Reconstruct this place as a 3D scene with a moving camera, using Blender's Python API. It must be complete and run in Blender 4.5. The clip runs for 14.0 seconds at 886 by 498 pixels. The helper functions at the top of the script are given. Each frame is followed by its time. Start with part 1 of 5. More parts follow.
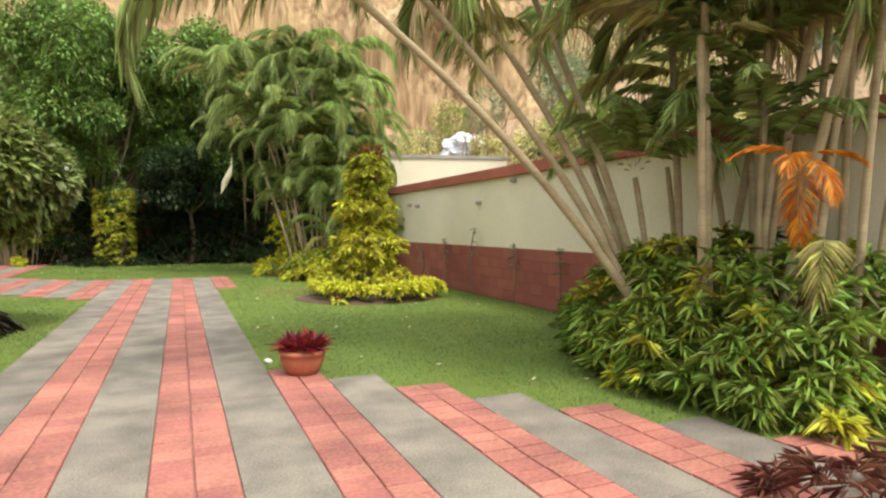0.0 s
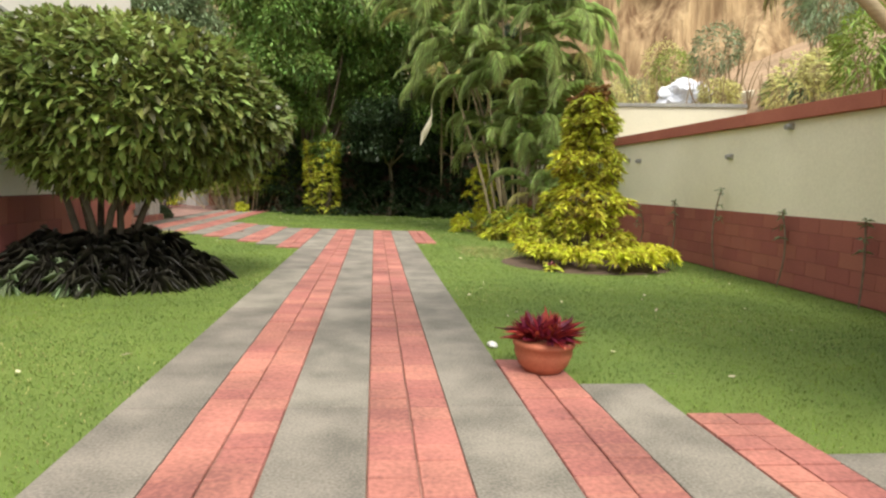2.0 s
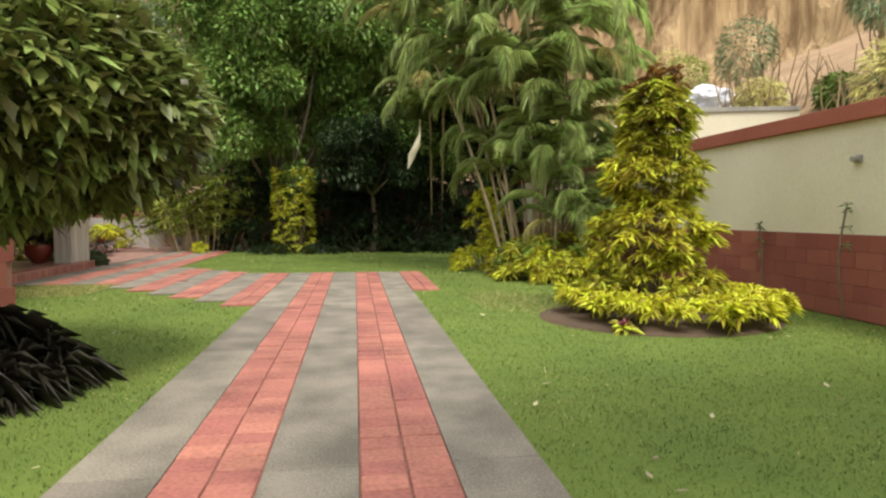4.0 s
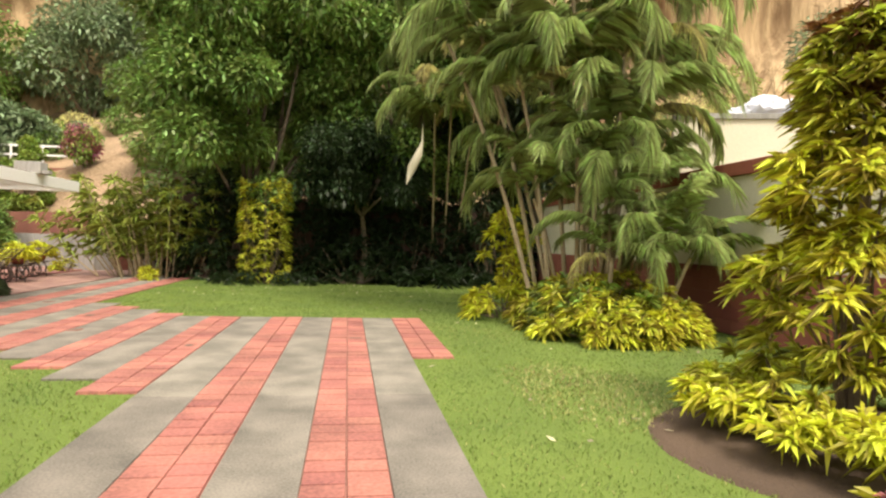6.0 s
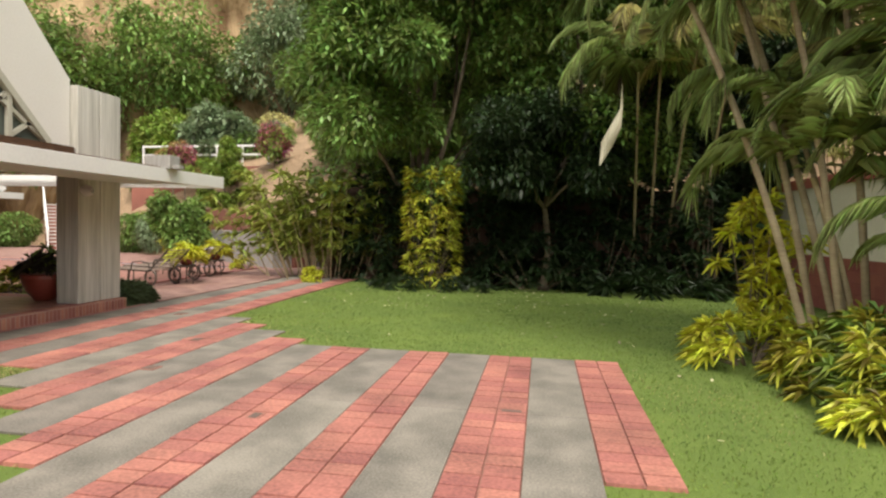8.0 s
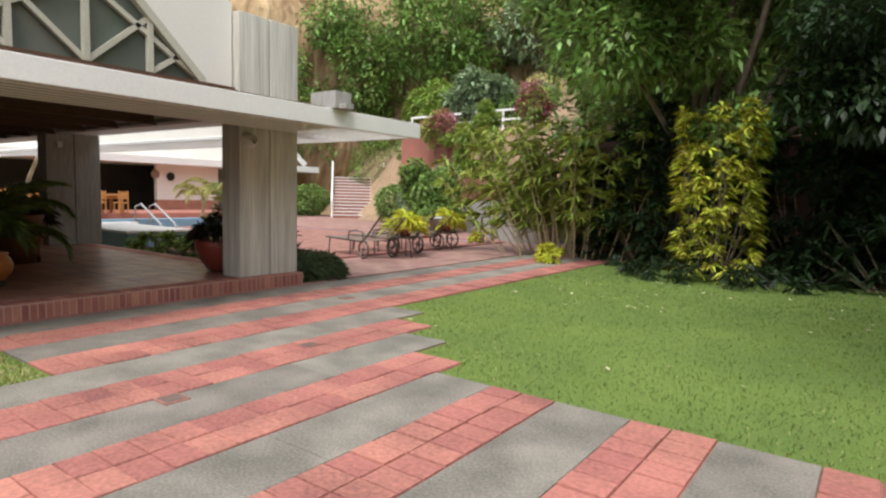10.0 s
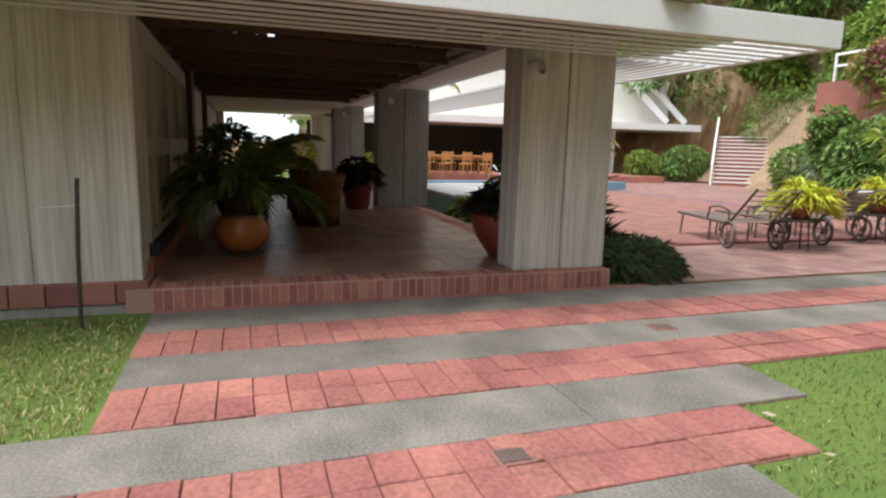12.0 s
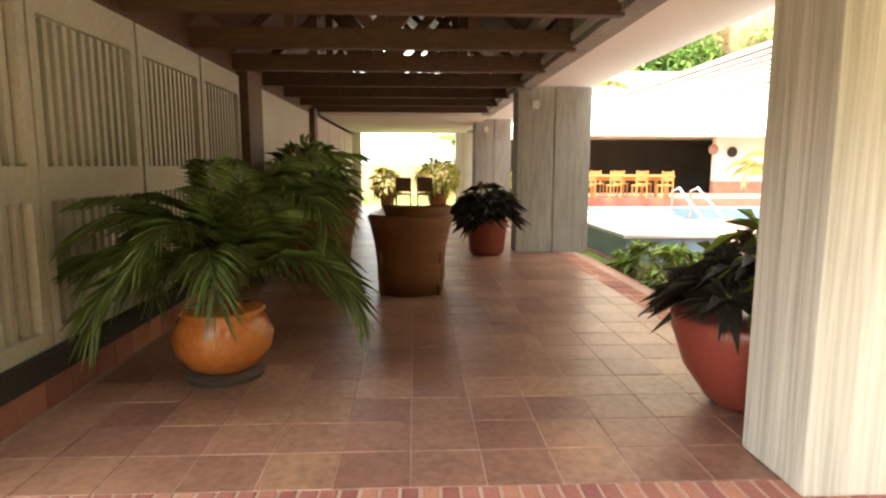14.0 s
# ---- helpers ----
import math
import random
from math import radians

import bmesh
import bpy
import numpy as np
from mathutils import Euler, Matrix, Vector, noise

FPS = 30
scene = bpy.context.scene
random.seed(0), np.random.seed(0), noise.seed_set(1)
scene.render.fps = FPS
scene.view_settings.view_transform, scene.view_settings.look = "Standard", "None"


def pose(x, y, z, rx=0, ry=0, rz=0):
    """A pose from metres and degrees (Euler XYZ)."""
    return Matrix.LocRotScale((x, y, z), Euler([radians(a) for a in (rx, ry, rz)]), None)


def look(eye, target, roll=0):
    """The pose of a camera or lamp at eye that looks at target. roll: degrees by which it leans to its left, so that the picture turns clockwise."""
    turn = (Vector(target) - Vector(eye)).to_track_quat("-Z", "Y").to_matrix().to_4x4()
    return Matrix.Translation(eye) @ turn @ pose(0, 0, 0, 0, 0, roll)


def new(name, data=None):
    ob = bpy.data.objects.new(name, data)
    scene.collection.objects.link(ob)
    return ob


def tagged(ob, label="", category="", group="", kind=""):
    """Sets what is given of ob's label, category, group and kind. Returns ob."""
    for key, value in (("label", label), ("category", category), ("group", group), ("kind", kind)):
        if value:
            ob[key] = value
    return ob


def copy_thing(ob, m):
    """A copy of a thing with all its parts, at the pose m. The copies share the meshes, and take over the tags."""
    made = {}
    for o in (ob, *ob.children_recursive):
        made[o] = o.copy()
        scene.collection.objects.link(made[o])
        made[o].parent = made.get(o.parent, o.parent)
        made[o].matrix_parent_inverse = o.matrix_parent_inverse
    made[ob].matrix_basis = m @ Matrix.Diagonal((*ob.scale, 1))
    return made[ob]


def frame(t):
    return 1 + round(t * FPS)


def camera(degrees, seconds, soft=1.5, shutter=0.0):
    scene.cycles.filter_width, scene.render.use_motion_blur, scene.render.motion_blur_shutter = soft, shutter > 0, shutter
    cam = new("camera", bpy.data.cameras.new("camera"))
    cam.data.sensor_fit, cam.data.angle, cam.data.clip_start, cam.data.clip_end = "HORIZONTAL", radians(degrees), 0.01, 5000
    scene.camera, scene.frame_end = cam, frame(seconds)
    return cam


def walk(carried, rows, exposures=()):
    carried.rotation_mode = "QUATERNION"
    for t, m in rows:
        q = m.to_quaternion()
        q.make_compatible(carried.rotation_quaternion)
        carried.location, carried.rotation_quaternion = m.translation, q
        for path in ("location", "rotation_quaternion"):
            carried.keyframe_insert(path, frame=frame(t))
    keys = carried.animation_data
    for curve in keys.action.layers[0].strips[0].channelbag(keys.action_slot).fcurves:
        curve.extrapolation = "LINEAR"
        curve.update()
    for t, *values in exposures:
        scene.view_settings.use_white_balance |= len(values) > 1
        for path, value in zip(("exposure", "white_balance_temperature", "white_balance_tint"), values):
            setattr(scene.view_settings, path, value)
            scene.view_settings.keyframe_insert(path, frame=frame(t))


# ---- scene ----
cam = camera(73.0, 14.0, soft=2.3)
EXPO = 0.95
PATH = [
    (0, (-0.065, 0.667, 1.57), (0.74, 2.496, 1.503), 0.2),
    (0.5, (-0.143, 1.022, 1.579), (0.323, 2.961, 1.424), 1.3),
    (1, (-0.19, 1.451, 1.577), (0.078, 3.423, 1.384), 2.7),
    (1.5, (-0.234, 2.022, 1.579), (-0.036, 4.001, 1.373), 2.2),
    (2, (-0.252, 2.542, 1.481), (-0.021, 4.517, 1.266), 2.0),
    (2.5, (-0.285, 3.253, 1.426), (-0.05, 5.222, 1.166), 2.3),
    (3, (-0.392, 4.12, 1.441), (-0.142, 6.091, 1.206), 1.3),
    (3.5, (-0.296, 4.855, 1.348), (-0.029, 6.832, 1.204), 0.2),
    (3.7, (-0.287, 5.377, 1.402), (-0.004, 7.353, 1.274), -0.1),
    (6, (-0.026, 10.129, 1.441), (0.288, 12.104, 1.416), 1.8),
    (6.5, (0.05, 11.039, 1.457), (0.381, 13.011, 1.462), 1.2),
    (7, (0.163, 11.857, 1.529), (0.498, 13.829, 1.517), 0.9),
    (7.5, (0.257, 12.626, 1.692), (0.276, 14.625, 1.627), 0.9),
    (8, (0.355, 13.502, 1.655), (0.03, 15.474, 1.576), 1.3),
    (8.2, (0.387, 13.913, 1.652), (-0.084, 15.855, 1.562), 1.2),
    (10.3, (-0.39, 17.811, 1.391), (-1.701, 19.309, 1.193), 1.6),
    (10.5, (-0.617, 18.092, 1.38), (-2.035, 19.487, 1.169), 1.6),
    (11, (-1.014, 18.753, 1.398), (-2.658, 19.865, 1.153), 0.9),
    (11.5, (-1.463, 19.395, 1.347), (-3.214, 20.33, 1.101), 1.0),
    (12, (-2.032, 19.924, 1.363), (-3.902, 20.551, 1.032), 1.5),
    (12.5, (-2.769, 20.431, 1.348), (-4.705, 20.749, 0.96), 1.7),
    (13, (-3.582, 20.702, 1.389), (-5.539, 20.919, 1.038), 1.0),
    (13.3, (-4.066, 20.806, 1.389), (-6.035, 20.996, 1.095), 0.5),
    (13.5, (-4.425, 20.867, 1.384), (-6.397, 21.043, 1.102), 0.1),
    (14, (-5.34, 21.023, 1.405), (-7.319, 21.116, 1.13), 0.1),
]
walk(cam, [(t, look(eye, target, roll)) for t, eye, target, roll in PATH],
     exposures=[(0, EXPO + 0.12, 6350, 8), (2.0, EXPO + 0.05, 6300, 8), (3.7, EXPO - 0.1, 6400, 8), (6.0, EXPO + 0.25, 6850, 10), (7.0, EXPO + 0.2, 6750, 10), (8.2, EXPO - 0.15, 6300, 10), (10.3, EXPO - 0.15, 5800, 10), (12.0, EXPO - 0.12, 5650, 10),
                (12.5, EXPO + 0.1, 5500, 12), (13.0, EXPO + 0.8, 5600, 12), (13.3, EXPO + 1.25, 5350, 12), (13.6, EXPO + 1.75, 5600, 10), (14.0, EXPO + 2.2, 6400, 4)])

# ---- light ----
world = bpy.data.worlds.new("world")
scene.world = world
world.use_nodes = True
wn = world.node_tree
sky = wn.nodes.new("ShaderNodeTexSky")
sky.sky_type, sky.sun_disc = "NISHITA", False
sky.sun_elevation, sky.sun_rotation = radians(59), radians(159)
sky.air_density, sky.dust_density = 1.0, 4.0
bg = wn.nodes["Background"]
bg.inputs["Strength"].default_value = 0.14
haze = wn.nodes.new("ShaderNodeMix")
haze.data_type = "RGBA"
haze.inputs[0].default_value = 0.6
haze.inputs[7].default_value = (8.5, 8.2, 7.5, 1)
wn.links.new(sky.outputs[0], haze.inputs[6])
wn.links.new(haze.outputs[2], bg.inputs["Color"])
sun_data = bpy.data.lights.new("sun", "SUN")
sun_data.energy, sun_data.angle, sun_data.color = 1.75, radians(16), (1.0, 0.94, 0.84)
sun = new("sun", sun_data)
sun.matrix_world = look((0, 0, 30), (-3.5, 9.0, 30 - 16.0))


# ---- materials ----
def mat(name, color, rough=0.8, dark=None, scale=6.0, fine=60.0, bump=0.3, metal=0.0, rnd=0.0, amount=0.6, stretch=(1, 1, 1), per="object", spec=0.4, trans=0.0, bdist=0.01, top=0.72):
    """Two scales of noise between two tones, a bump, and a shift per piece."""
    m = bpy.data.materials.new(name)
    m.use_nodes = True
    n, l = m.node_tree.nodes, m.node_tree.links
    b = n["Principled BSDF"]
    b.inputs["Roughness"].default_value = rough
    b.inputs["Metallic"].default_value = metal
    b.inputs["Specular IOR Level"].default_value = spec
    dark = dark or tuple(c * 0.6 for c in color)
    tc, mp = n.new("ShaderNodeTexCoord"), n.new("ShaderNodeMapping")
    mp.inputs["Scale"].default_value = stretch
    geo = n.new("ShaderNodeNewGeometry")
    l.new(geo.outputs["Position"], mp.inputs["Vector"])
    big, small = n.new("ShaderNodeTexNoise"), n.new("ShaderNodeTexNoise")
    big.inputs["Scale"].default_value, small.inputs["Scale"].default_value = scale / 6, fine
    big.inputs["Detail"].default_value, small.inputs["Detail"].default_value = 6, 4
    l.new(mp.outputs[0], big.inputs["Vector"]), l.new(mp.outputs[0], small.inputs["Vector"])
    mixn = n.new("ShaderNodeMath")
    mixn.operation = "MULTIPLY_ADD"
    mixn.inputs[1].default_value = 0.45
    l.new(small.outputs["Fac"], mixn.inputs[0])
    half = n.new("ShaderNodeMath")
    half.operation = "MULTIPLY"
    half.inputs[1].default_value = 0.55
    l.new(big.outputs["Fac"], half.inputs[0]), l.new(half.outputs[0], mixn.inputs[2])
    ramp = n.new("ShaderNodeMapRange")
    ramp.inputs["From Min"].default_value, ramp.inputs["From Max"].default_value = 0.5 - 0.3 * amount, top
    l.new(mixn.outputs[0], ramp.inputs["Value"])
    mix = n.new("ShaderNodeMix")
    mix.data_type = "RGBA"
    mix.inputs[6].default_value, mix.inputs[7].default_value = (*dark, 1), (*color, 1)
    l.new(ramp.outputs[0], mix.inputs[0])
    out = mix.outputs[2]
    if rnd:
        hsv = n.new("ShaderNodeHueSaturation")
        if per == "object":
            src = n.new("ShaderNodeObjectInfo").outputs["Random"]
        else:
            src = geo.outputs["Random Per Island"]
        v = n.new("ShaderNodeMapRange")
        v.inputs["To Min"].default_value, v.inputs["To Max"].default_value = 1 - rnd, 1 + rnd
        h = n.new("ShaderNodeMapRange")
        h.inputs["To Min"].default_value, h.inputs["To Max"].default_value = 0.5 - 0.05 * rnd, 0.5 + 0.05 * rnd
        l.new(src, v.inputs["Value"]), l.new(src, h.inputs["Value"])
        l.new(v.outputs[0], hsv.inputs["Value"]), l.new(h.outputs[0], hsv.inputs["Hue"])
        l.new(out, hsv.inputs["Color"])
        out = hsv.outputs[0]
    l.new(out, b.inputs["Base Color"])
    if bump:
        bp = n.new("ShaderNodeBump")
        bp.inputs["Strength"].default_value, bp.inputs["Distance"].default_value = bump, bdist
        l.new(mixn.outputs[0], bp.inputs["Height"]), l.new(bp.outputs[0], b.inputs["Normal"])
    if trans:
        tr, ms = n.new("ShaderNodeBsdfTranslucent"), n.new("ShaderNodeMixShader")
        ms.inputs[0].default_value = trans
        l.new(out, tr.inputs["Color"])
        l.new(b.outputs[0], ms.inputs[1]), l.new(tr.outputs[0], ms.inputs[2])
        l.new(ms.outputs[0], n["Material Output"].inputs["Surface"])
    return m


def leafmat(name, color, dark=None, rnd=0.45, rough=0.45, trans=0.25):
    return mat(name, color, rough, dark, scale=3, fine=9, bump=0, rnd=rnd, per="island", spec=0.35, trans=trans)


M_CONC = mat("paving concrete", (0.27, 0.238, 0.195), 0.85, (0.125, 0.113, 0.092), scale=12, fine=60, bump=0.25, rnd=0.12, bdist=0.006, amount=0.38, top=0.62)
M_TILE = mat("red clay tile", (0.47, 0.182, 0.14), 0.75, (0.215, 0.084, 0.068), scale=8, fine=34, bump=0.5, amount=0.45, top=0.63, rnd=0.12, bdist=0.005)
M_TILE_OLD = mat("worn red clay tile", (0.44, 0.21, 0.17), 0.75, (0.25, 0.10, 0.08), scale=6, fine=60, bump=0.4, rnd=0.2, bdist=0.005)
M_BED = mat("dark joint mortar", (0.42, 0.20, 0.155), 0.95, (0.16, 0.085, 0.065), scale=14, fine=30)
M_FLOOR = mat("glazed porch tile", (0.36, 0.185, 0.125), 0.36, (0.17, 0.082, 0.056), scale=10, fine=24, bump=0.2, rnd=0.2, amount=0.45, top=0.63, spec=0.5)
M_JOINT = mat("pale mortar", (0.55, 0.38, 0.30), 0.95, (0.33, 0.20, 0.16), fine=120)
M_BRICK = mat("porch brick", (0.46, 0.20, 0.145), 0.75, (0.28, 0.105, 0.078), scale=14, fine=90, bump=0.5, rnd=0.25)
M_BLOCK = mat("red painted block", (0.36, 0.115, 0.085), 0.85, (0.22, 0.07, 0.055), scale=5, fine=60, bump=0.4, rnd=0.1)
M_CREAM = mat("cream wall paint", (0.80, 0.74, 0.58), 0.9, (0.60, 0.55, 0.41), scale=3.5, fine=30, bump=0.25, amount=0.9)
M_WHITE = mat("white wall paint", (0.84, 0.81, 0.74), 0.85, (0.68, 0.64, 0.56), scale=2.5, fine=40, bump=0.2, amount=1.0)
M_FASCIA = mat("white fascia paint", (0.86, 0.84, 0.80), 0.7, (0.70, 0.68, 0.64), scale=3, fine=30, bump=0.15, amount=1.0)
M_BOARD = mat("board formed concrete", (0.72, 0.69, 0.61), 0.9, (0.42, 0.40, 0.34), scale=30, fine=40, bump=0.8, stretch=(1, 1, 0.035), amount=0.5, top=0.63, bdist=0.015)
M_GREYW = mat("weathered grey concrete", (0.46, 0.44, 0.40), 0.9, (0.22, 0.21, 0.19), scale=9, fine=20, bump=0.6, stretch=(1, 1, 0.15))
M_CAP = mat("red wall capping", (0.42, 0.14, 0.09), 0.85, (0.27, 0.08, 0.055), scale=6, fine=50, bump=0.4)
M_WOOD = mat("dark truss wood", (0.17, 0.088, 0.044), 0.6, (0.05, 0.027, 0.016), scale=6, fine=40, stretch=(1, 0.2, 1), bump=0.3)
M_WICK = mat("woven cane", (0.25, 0.105, 0.037), 0.6, (0.11, 0.04, 0.014), scale=20, fine=160, bump=0.8, stretch=(1, 1, 2))
M_TABLE = mat("honey wood", (0.55, 0.28, 0.09), 0.5, (0.35, 0.15, 0.04), scale=8, fine=40, bump=0.2)
M_LOUV = mat("louvre paint", (0.60, 0.58, 0.47), 0.7, (0.42, 0.40, 0.31), scale=5, fine=40, bump=0.15)
# dark sill tone; also stands in for shade behind louvres and in the pool house
M_DARK = mat("dark sill and recess shade", (0.045, 0.04, 0.035), 0.8, (0.02, 0.018, 0.015))
M_SCREEN = mat("shaded fly screen", (0.16, 0.145, 0.11), 0.8, (0.10, 0.09, 0.07), fine=200)
M_POT = mat("terracotta", (0.50, 0.17, 0.09), 0.7, (0.33, 0.10, 0.055), scale=9, fine=50, bump=0.3)
M_POTG = mat("glazed orange clay", (0.60, 0.22, 0.05), 0.22, (0.42, 0.13, 0.03), scale=6, fine=30, bump=0.1, spec=0.6)
M_POTR = mat("glazed dark red clay", (0.32, 0.07, 0.045), 0.3, (0.20, 0.04, 0.03), scale=6, fine=30, bump=0.1, spec=0.6)
M_SOIL = mat("garden soil", (0.13, 0.085, 0.055), 1.0, (0.06, 0.04, 0.028), fine=60, bump=1.0, bdist=0.03)
M_TURF = mat("lawn turf", (0.17, 0.23, 0.042), 1.0, (0.085, 0.135, 0.026), scale=5, fine=70, bump=1.0, bdist=0.03, amount=0.9)
M_GRASS = mat("grass blade", (0.20, 0.262, 0.04), 0.5, (0.068, 0.118, 0.021), scale=4, fine=3.5, bump=0, rnd=0.5, per="island", spec=0.3, trans=0.3, amount=0.45, top=0.62)
M_DRY = leafmat("dry grass blade", (0.48, 0.42, 0.17), (0.30, 0.27, 0.10), rnd=0.4, trans=0.2)
M_BARK = mat("grey bark", (0.26, 0.20, 0.14), 0.9, (0.11, 0.08, 0.055), scale=20, fine=60, bump=0.8, stretch=(1, 1, 3))
M_PALM = mat("ringed palm stem", (0.50, 0.41, 0.25), 0.8, (0.25, 0.19, 0.11), scale=8, fine=22, bump=0.6, stretch=(0.3, 0.3, 3))
M_TREE = leafmat("dark tree leaf", (0.32, 0.44, 0.10), (0.09, 0.15, 0.036), rnd=0.65)
# near-black leaf tone: shade of the hollow under the back trees is in the colour
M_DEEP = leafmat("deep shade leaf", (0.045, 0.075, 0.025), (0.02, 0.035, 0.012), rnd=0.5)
M_BALL = leafmat("clipped tree leaf", (0.36, 0.40, 0.11), (0.085, 0.11, 0.03), rnd=0.8, rough=0.33)
M_LIME = leafmat("lime yellow leaf", (0.78, 0.72, 0.06), (0.50, 0.52, 0.05), rnd=0.5, trans=0.3)
M_YGRN = leafmat("yellow green leaf", (0.70, 0.60, 0.06), (0.30, 0.33, 0.045), rnd=0.7, trans=0.3)
M_GREEN = leafmat("mid green leaf", (0.36, 0.44, 0.075), (0.13, 0.20, 0.036), rnd=0.6)
M_FROND = leafmat("palm leaflet", (0.58, 0.66, 0.25), (0.32, 0.41, 0.14), rnd=0.5, trans=0.5)
M_FRONDY = leafmat("yellowing palm leaflet", (0.70, 0.62, 0.28), (0.46, 0.43, 0.17), rnd=0.5, trans=0.5)
M_FRONDO = leafmat("orange dead palm leaflet", (0.75, 0.30, 0.025), (0.55, 0.18, 0.02), rnd=0.4, trans=0.3)
M_FRONDD = leafmat("porch palm leaflet", (0.27, 0.36, 0.11), (0.12, 0.18, 0.05), rnd=0.5, trans=0.25)
M_RED = leafmat("crimson leaf", (0.34, 0.03, 0.05), (0.13, 0.012, 0.022), rnd=0.6)
M_PURP = leafmat("dark purple leaf", (0.075, 0.068, 0.045), (0.024, 0.022, 0.018), rnd=0.5)
M_PINK = leafmat("pink flower", (0.46, 0.12, 0.20), (0.26, 0.08, 0.10), rnd=0.5)
M_ORANGE = leafmat("orange flower", (0.58, 0.36, 0.18), (0.38, 0.24, 0.11), rnd=0.5)
M_BLUEG = leafmat("blue green leaf", (0.27, 0.34, 0.19), (0.15, 0.20, 0.09), rnd=0.5)
M_ROCK = mat("tan cliff", (0.58, 0.42, 0.23), 0.95, (0.15, 0.085, 0.04), scale=2.4, fine=1.6, bump=1.0, stretch=(1, 1, 0.16), bdist=0.8, amount=0.5)
M_SLOPE = mat("dry slope soil", (0.46, 0.31, 0.19), 1.0, (0.22, 0.15, 0.085), scale=2, fine=6, bump=1.0, bdist=0.2)
M_REDW = mat("red terrace wall", (0.36, 0.14, 0.10), 0.9, (0.18, 0.075, 0.055), scale=4, fine=20, bump=0.6)
M_BLUE = mat("blue pool tile", (0.22, 0.36, 0.46), 0.35, (0.15, 0.26, 0.35), scale=12, fine=50, bump=0.15)
M_PALE = mat("pale pool coping", (0.72, 0.70, 0.66), 0.6, (0.56, 0.54, 0.5))
M_METAL = mat("weathered bronze tube", (0.16, 0.13, 0.11), 0.5, (0.08, 0.065, 0.055), metal=0.5)
M_CHROME = mat("steel rail", (0.75, 0.75, 0.73), 0.25, (0.6, 0.6, 0.58), metal=1.0, bump=0)
M_BLACK = mat("black enamel", (0.02, 0.02, 0.02), 0.5, (0.012, 0.012, 0.012), bump=0)
M_CLOTH = mat("white towel", (0.82, 0.82, 0.84), 0.95, (0.65, 0.65, 0.7), fine=40)
M_STRAP = mat("brown vinyl strap", (0.30, 0.22, 0.17), 0.7, (0.2, 0.15, 0.12))
M_STAKE = mat("rusty stake", (0.10, 0.09, 0.07), 0.9, (0.05, 0.045, 0.035))
M_LITTER = leafmat("fallen dry leaf", (0.62, 0.55, 0.38), (0.4, 0.33, 0.2), rnd=0.5)
M_HATCH = mat("rusty drain cover", (0.20, 0.13, 0.10), 0.7, (0.08, 0.06, 0.05), fine=60, bump=0.6)

M_WATER = bpy.data.materials.new("pool water")
M_WATER.use_nodes = True
_b = M_WATER.node_tree.nodes["Principled BSDF"]
_b.inputs["Base Color"].default_value = (0.07, 0.17, 0.16, 1)
_b.inputs["Roughness"].default_value = 0.06
_w = M_WATER.node_tree.nodes.new("ShaderNodeTexNoise")
_w.inputs["Scale"].default_value = 3.0
_bp = M_WATER.node_tree.nodes.new("ShaderNodeBump")
_bp.inputs["Strength"].default_value, _bp.inputs["Distance"].default_value = 0.2, 0.03
M_WATER.node_tree.links.new(_w.outputs["Fac"], _bp.inputs["Height"])
M_WATER.node_tree.links.new(_bp.outputs[0], _b.inputs["Normal"])

M_GLASS = bpy.data.materials.new("gable glass")
M_GLASS.use_nodes = True
_g = M_GLASS.node_tree.nodes["Principled BSDF"]
_g.inputs["Base Color"].default_value = (0.12, 0.14, 0.12, 1)
_g.inputs["Roughness"].default_value = 0.08


# ---- mesh helpers ----
def mesh(name, bm, material, smooth=False):
    me = bpy.data.meshes.new(name)
    bm.normal_update()
    bm.to_mesh(me)
    bm.free()
    me.materials.append(material)
    if smooth:
        me.polygons.foreach_set("use_smooth", [True] * len(me.polygons))
    return me


def part(name, bm, material, parent=None, label="", smooth=False):
    """A bmesh (or a ready mesh) as one object under a thing or a part."""
    me = bm if isinstance(bm, bpy.types.Mesh) else mesh(name, bm, material, smooth)
    ob = new(name, me)
    if parent is not None:
        ob.parent = parent
    return tagged(ob, label)


def thing(name, label, category, group="", at=(0, 0, 0), turn=0, kind=""):
    ob = new(name)
    ob.empty_display_size = 0.1
    ob.matrix_world = pose(*at, 0, 0, turn)
    return tagged(ob, label, category, group, kind)


def box(bm, x0, x1, y0, y1, z0, z1, bevel=0.0):
    vs = [bm.verts.new((x, y, z)) for z in (z0, z1) for y in (y0, y1) for x in (x0, x1)]
    fs = [bm.faces.new([vs[i] for i in f]) for f in ((0, 2, 3, 1), (4, 5, 7, 6), (0, 1, 5, 4), (2, 6, 7, 3), (0, 4, 6, 2), (1, 3, 7, 5))]
    if bevel:
        es = {e for f in fs for e in f.edges}
        bmesh.ops.bevel(bm, geom=list(es), offset=bevel, segments=2, affect="EDGES", profile=0.6)
    return bm


def cube(x0, x1, y0, y1, z0, z1, bevel=0.0):
    return box(bmesh.new(), x0, x1, y0, y1, z0, z1, bevel)


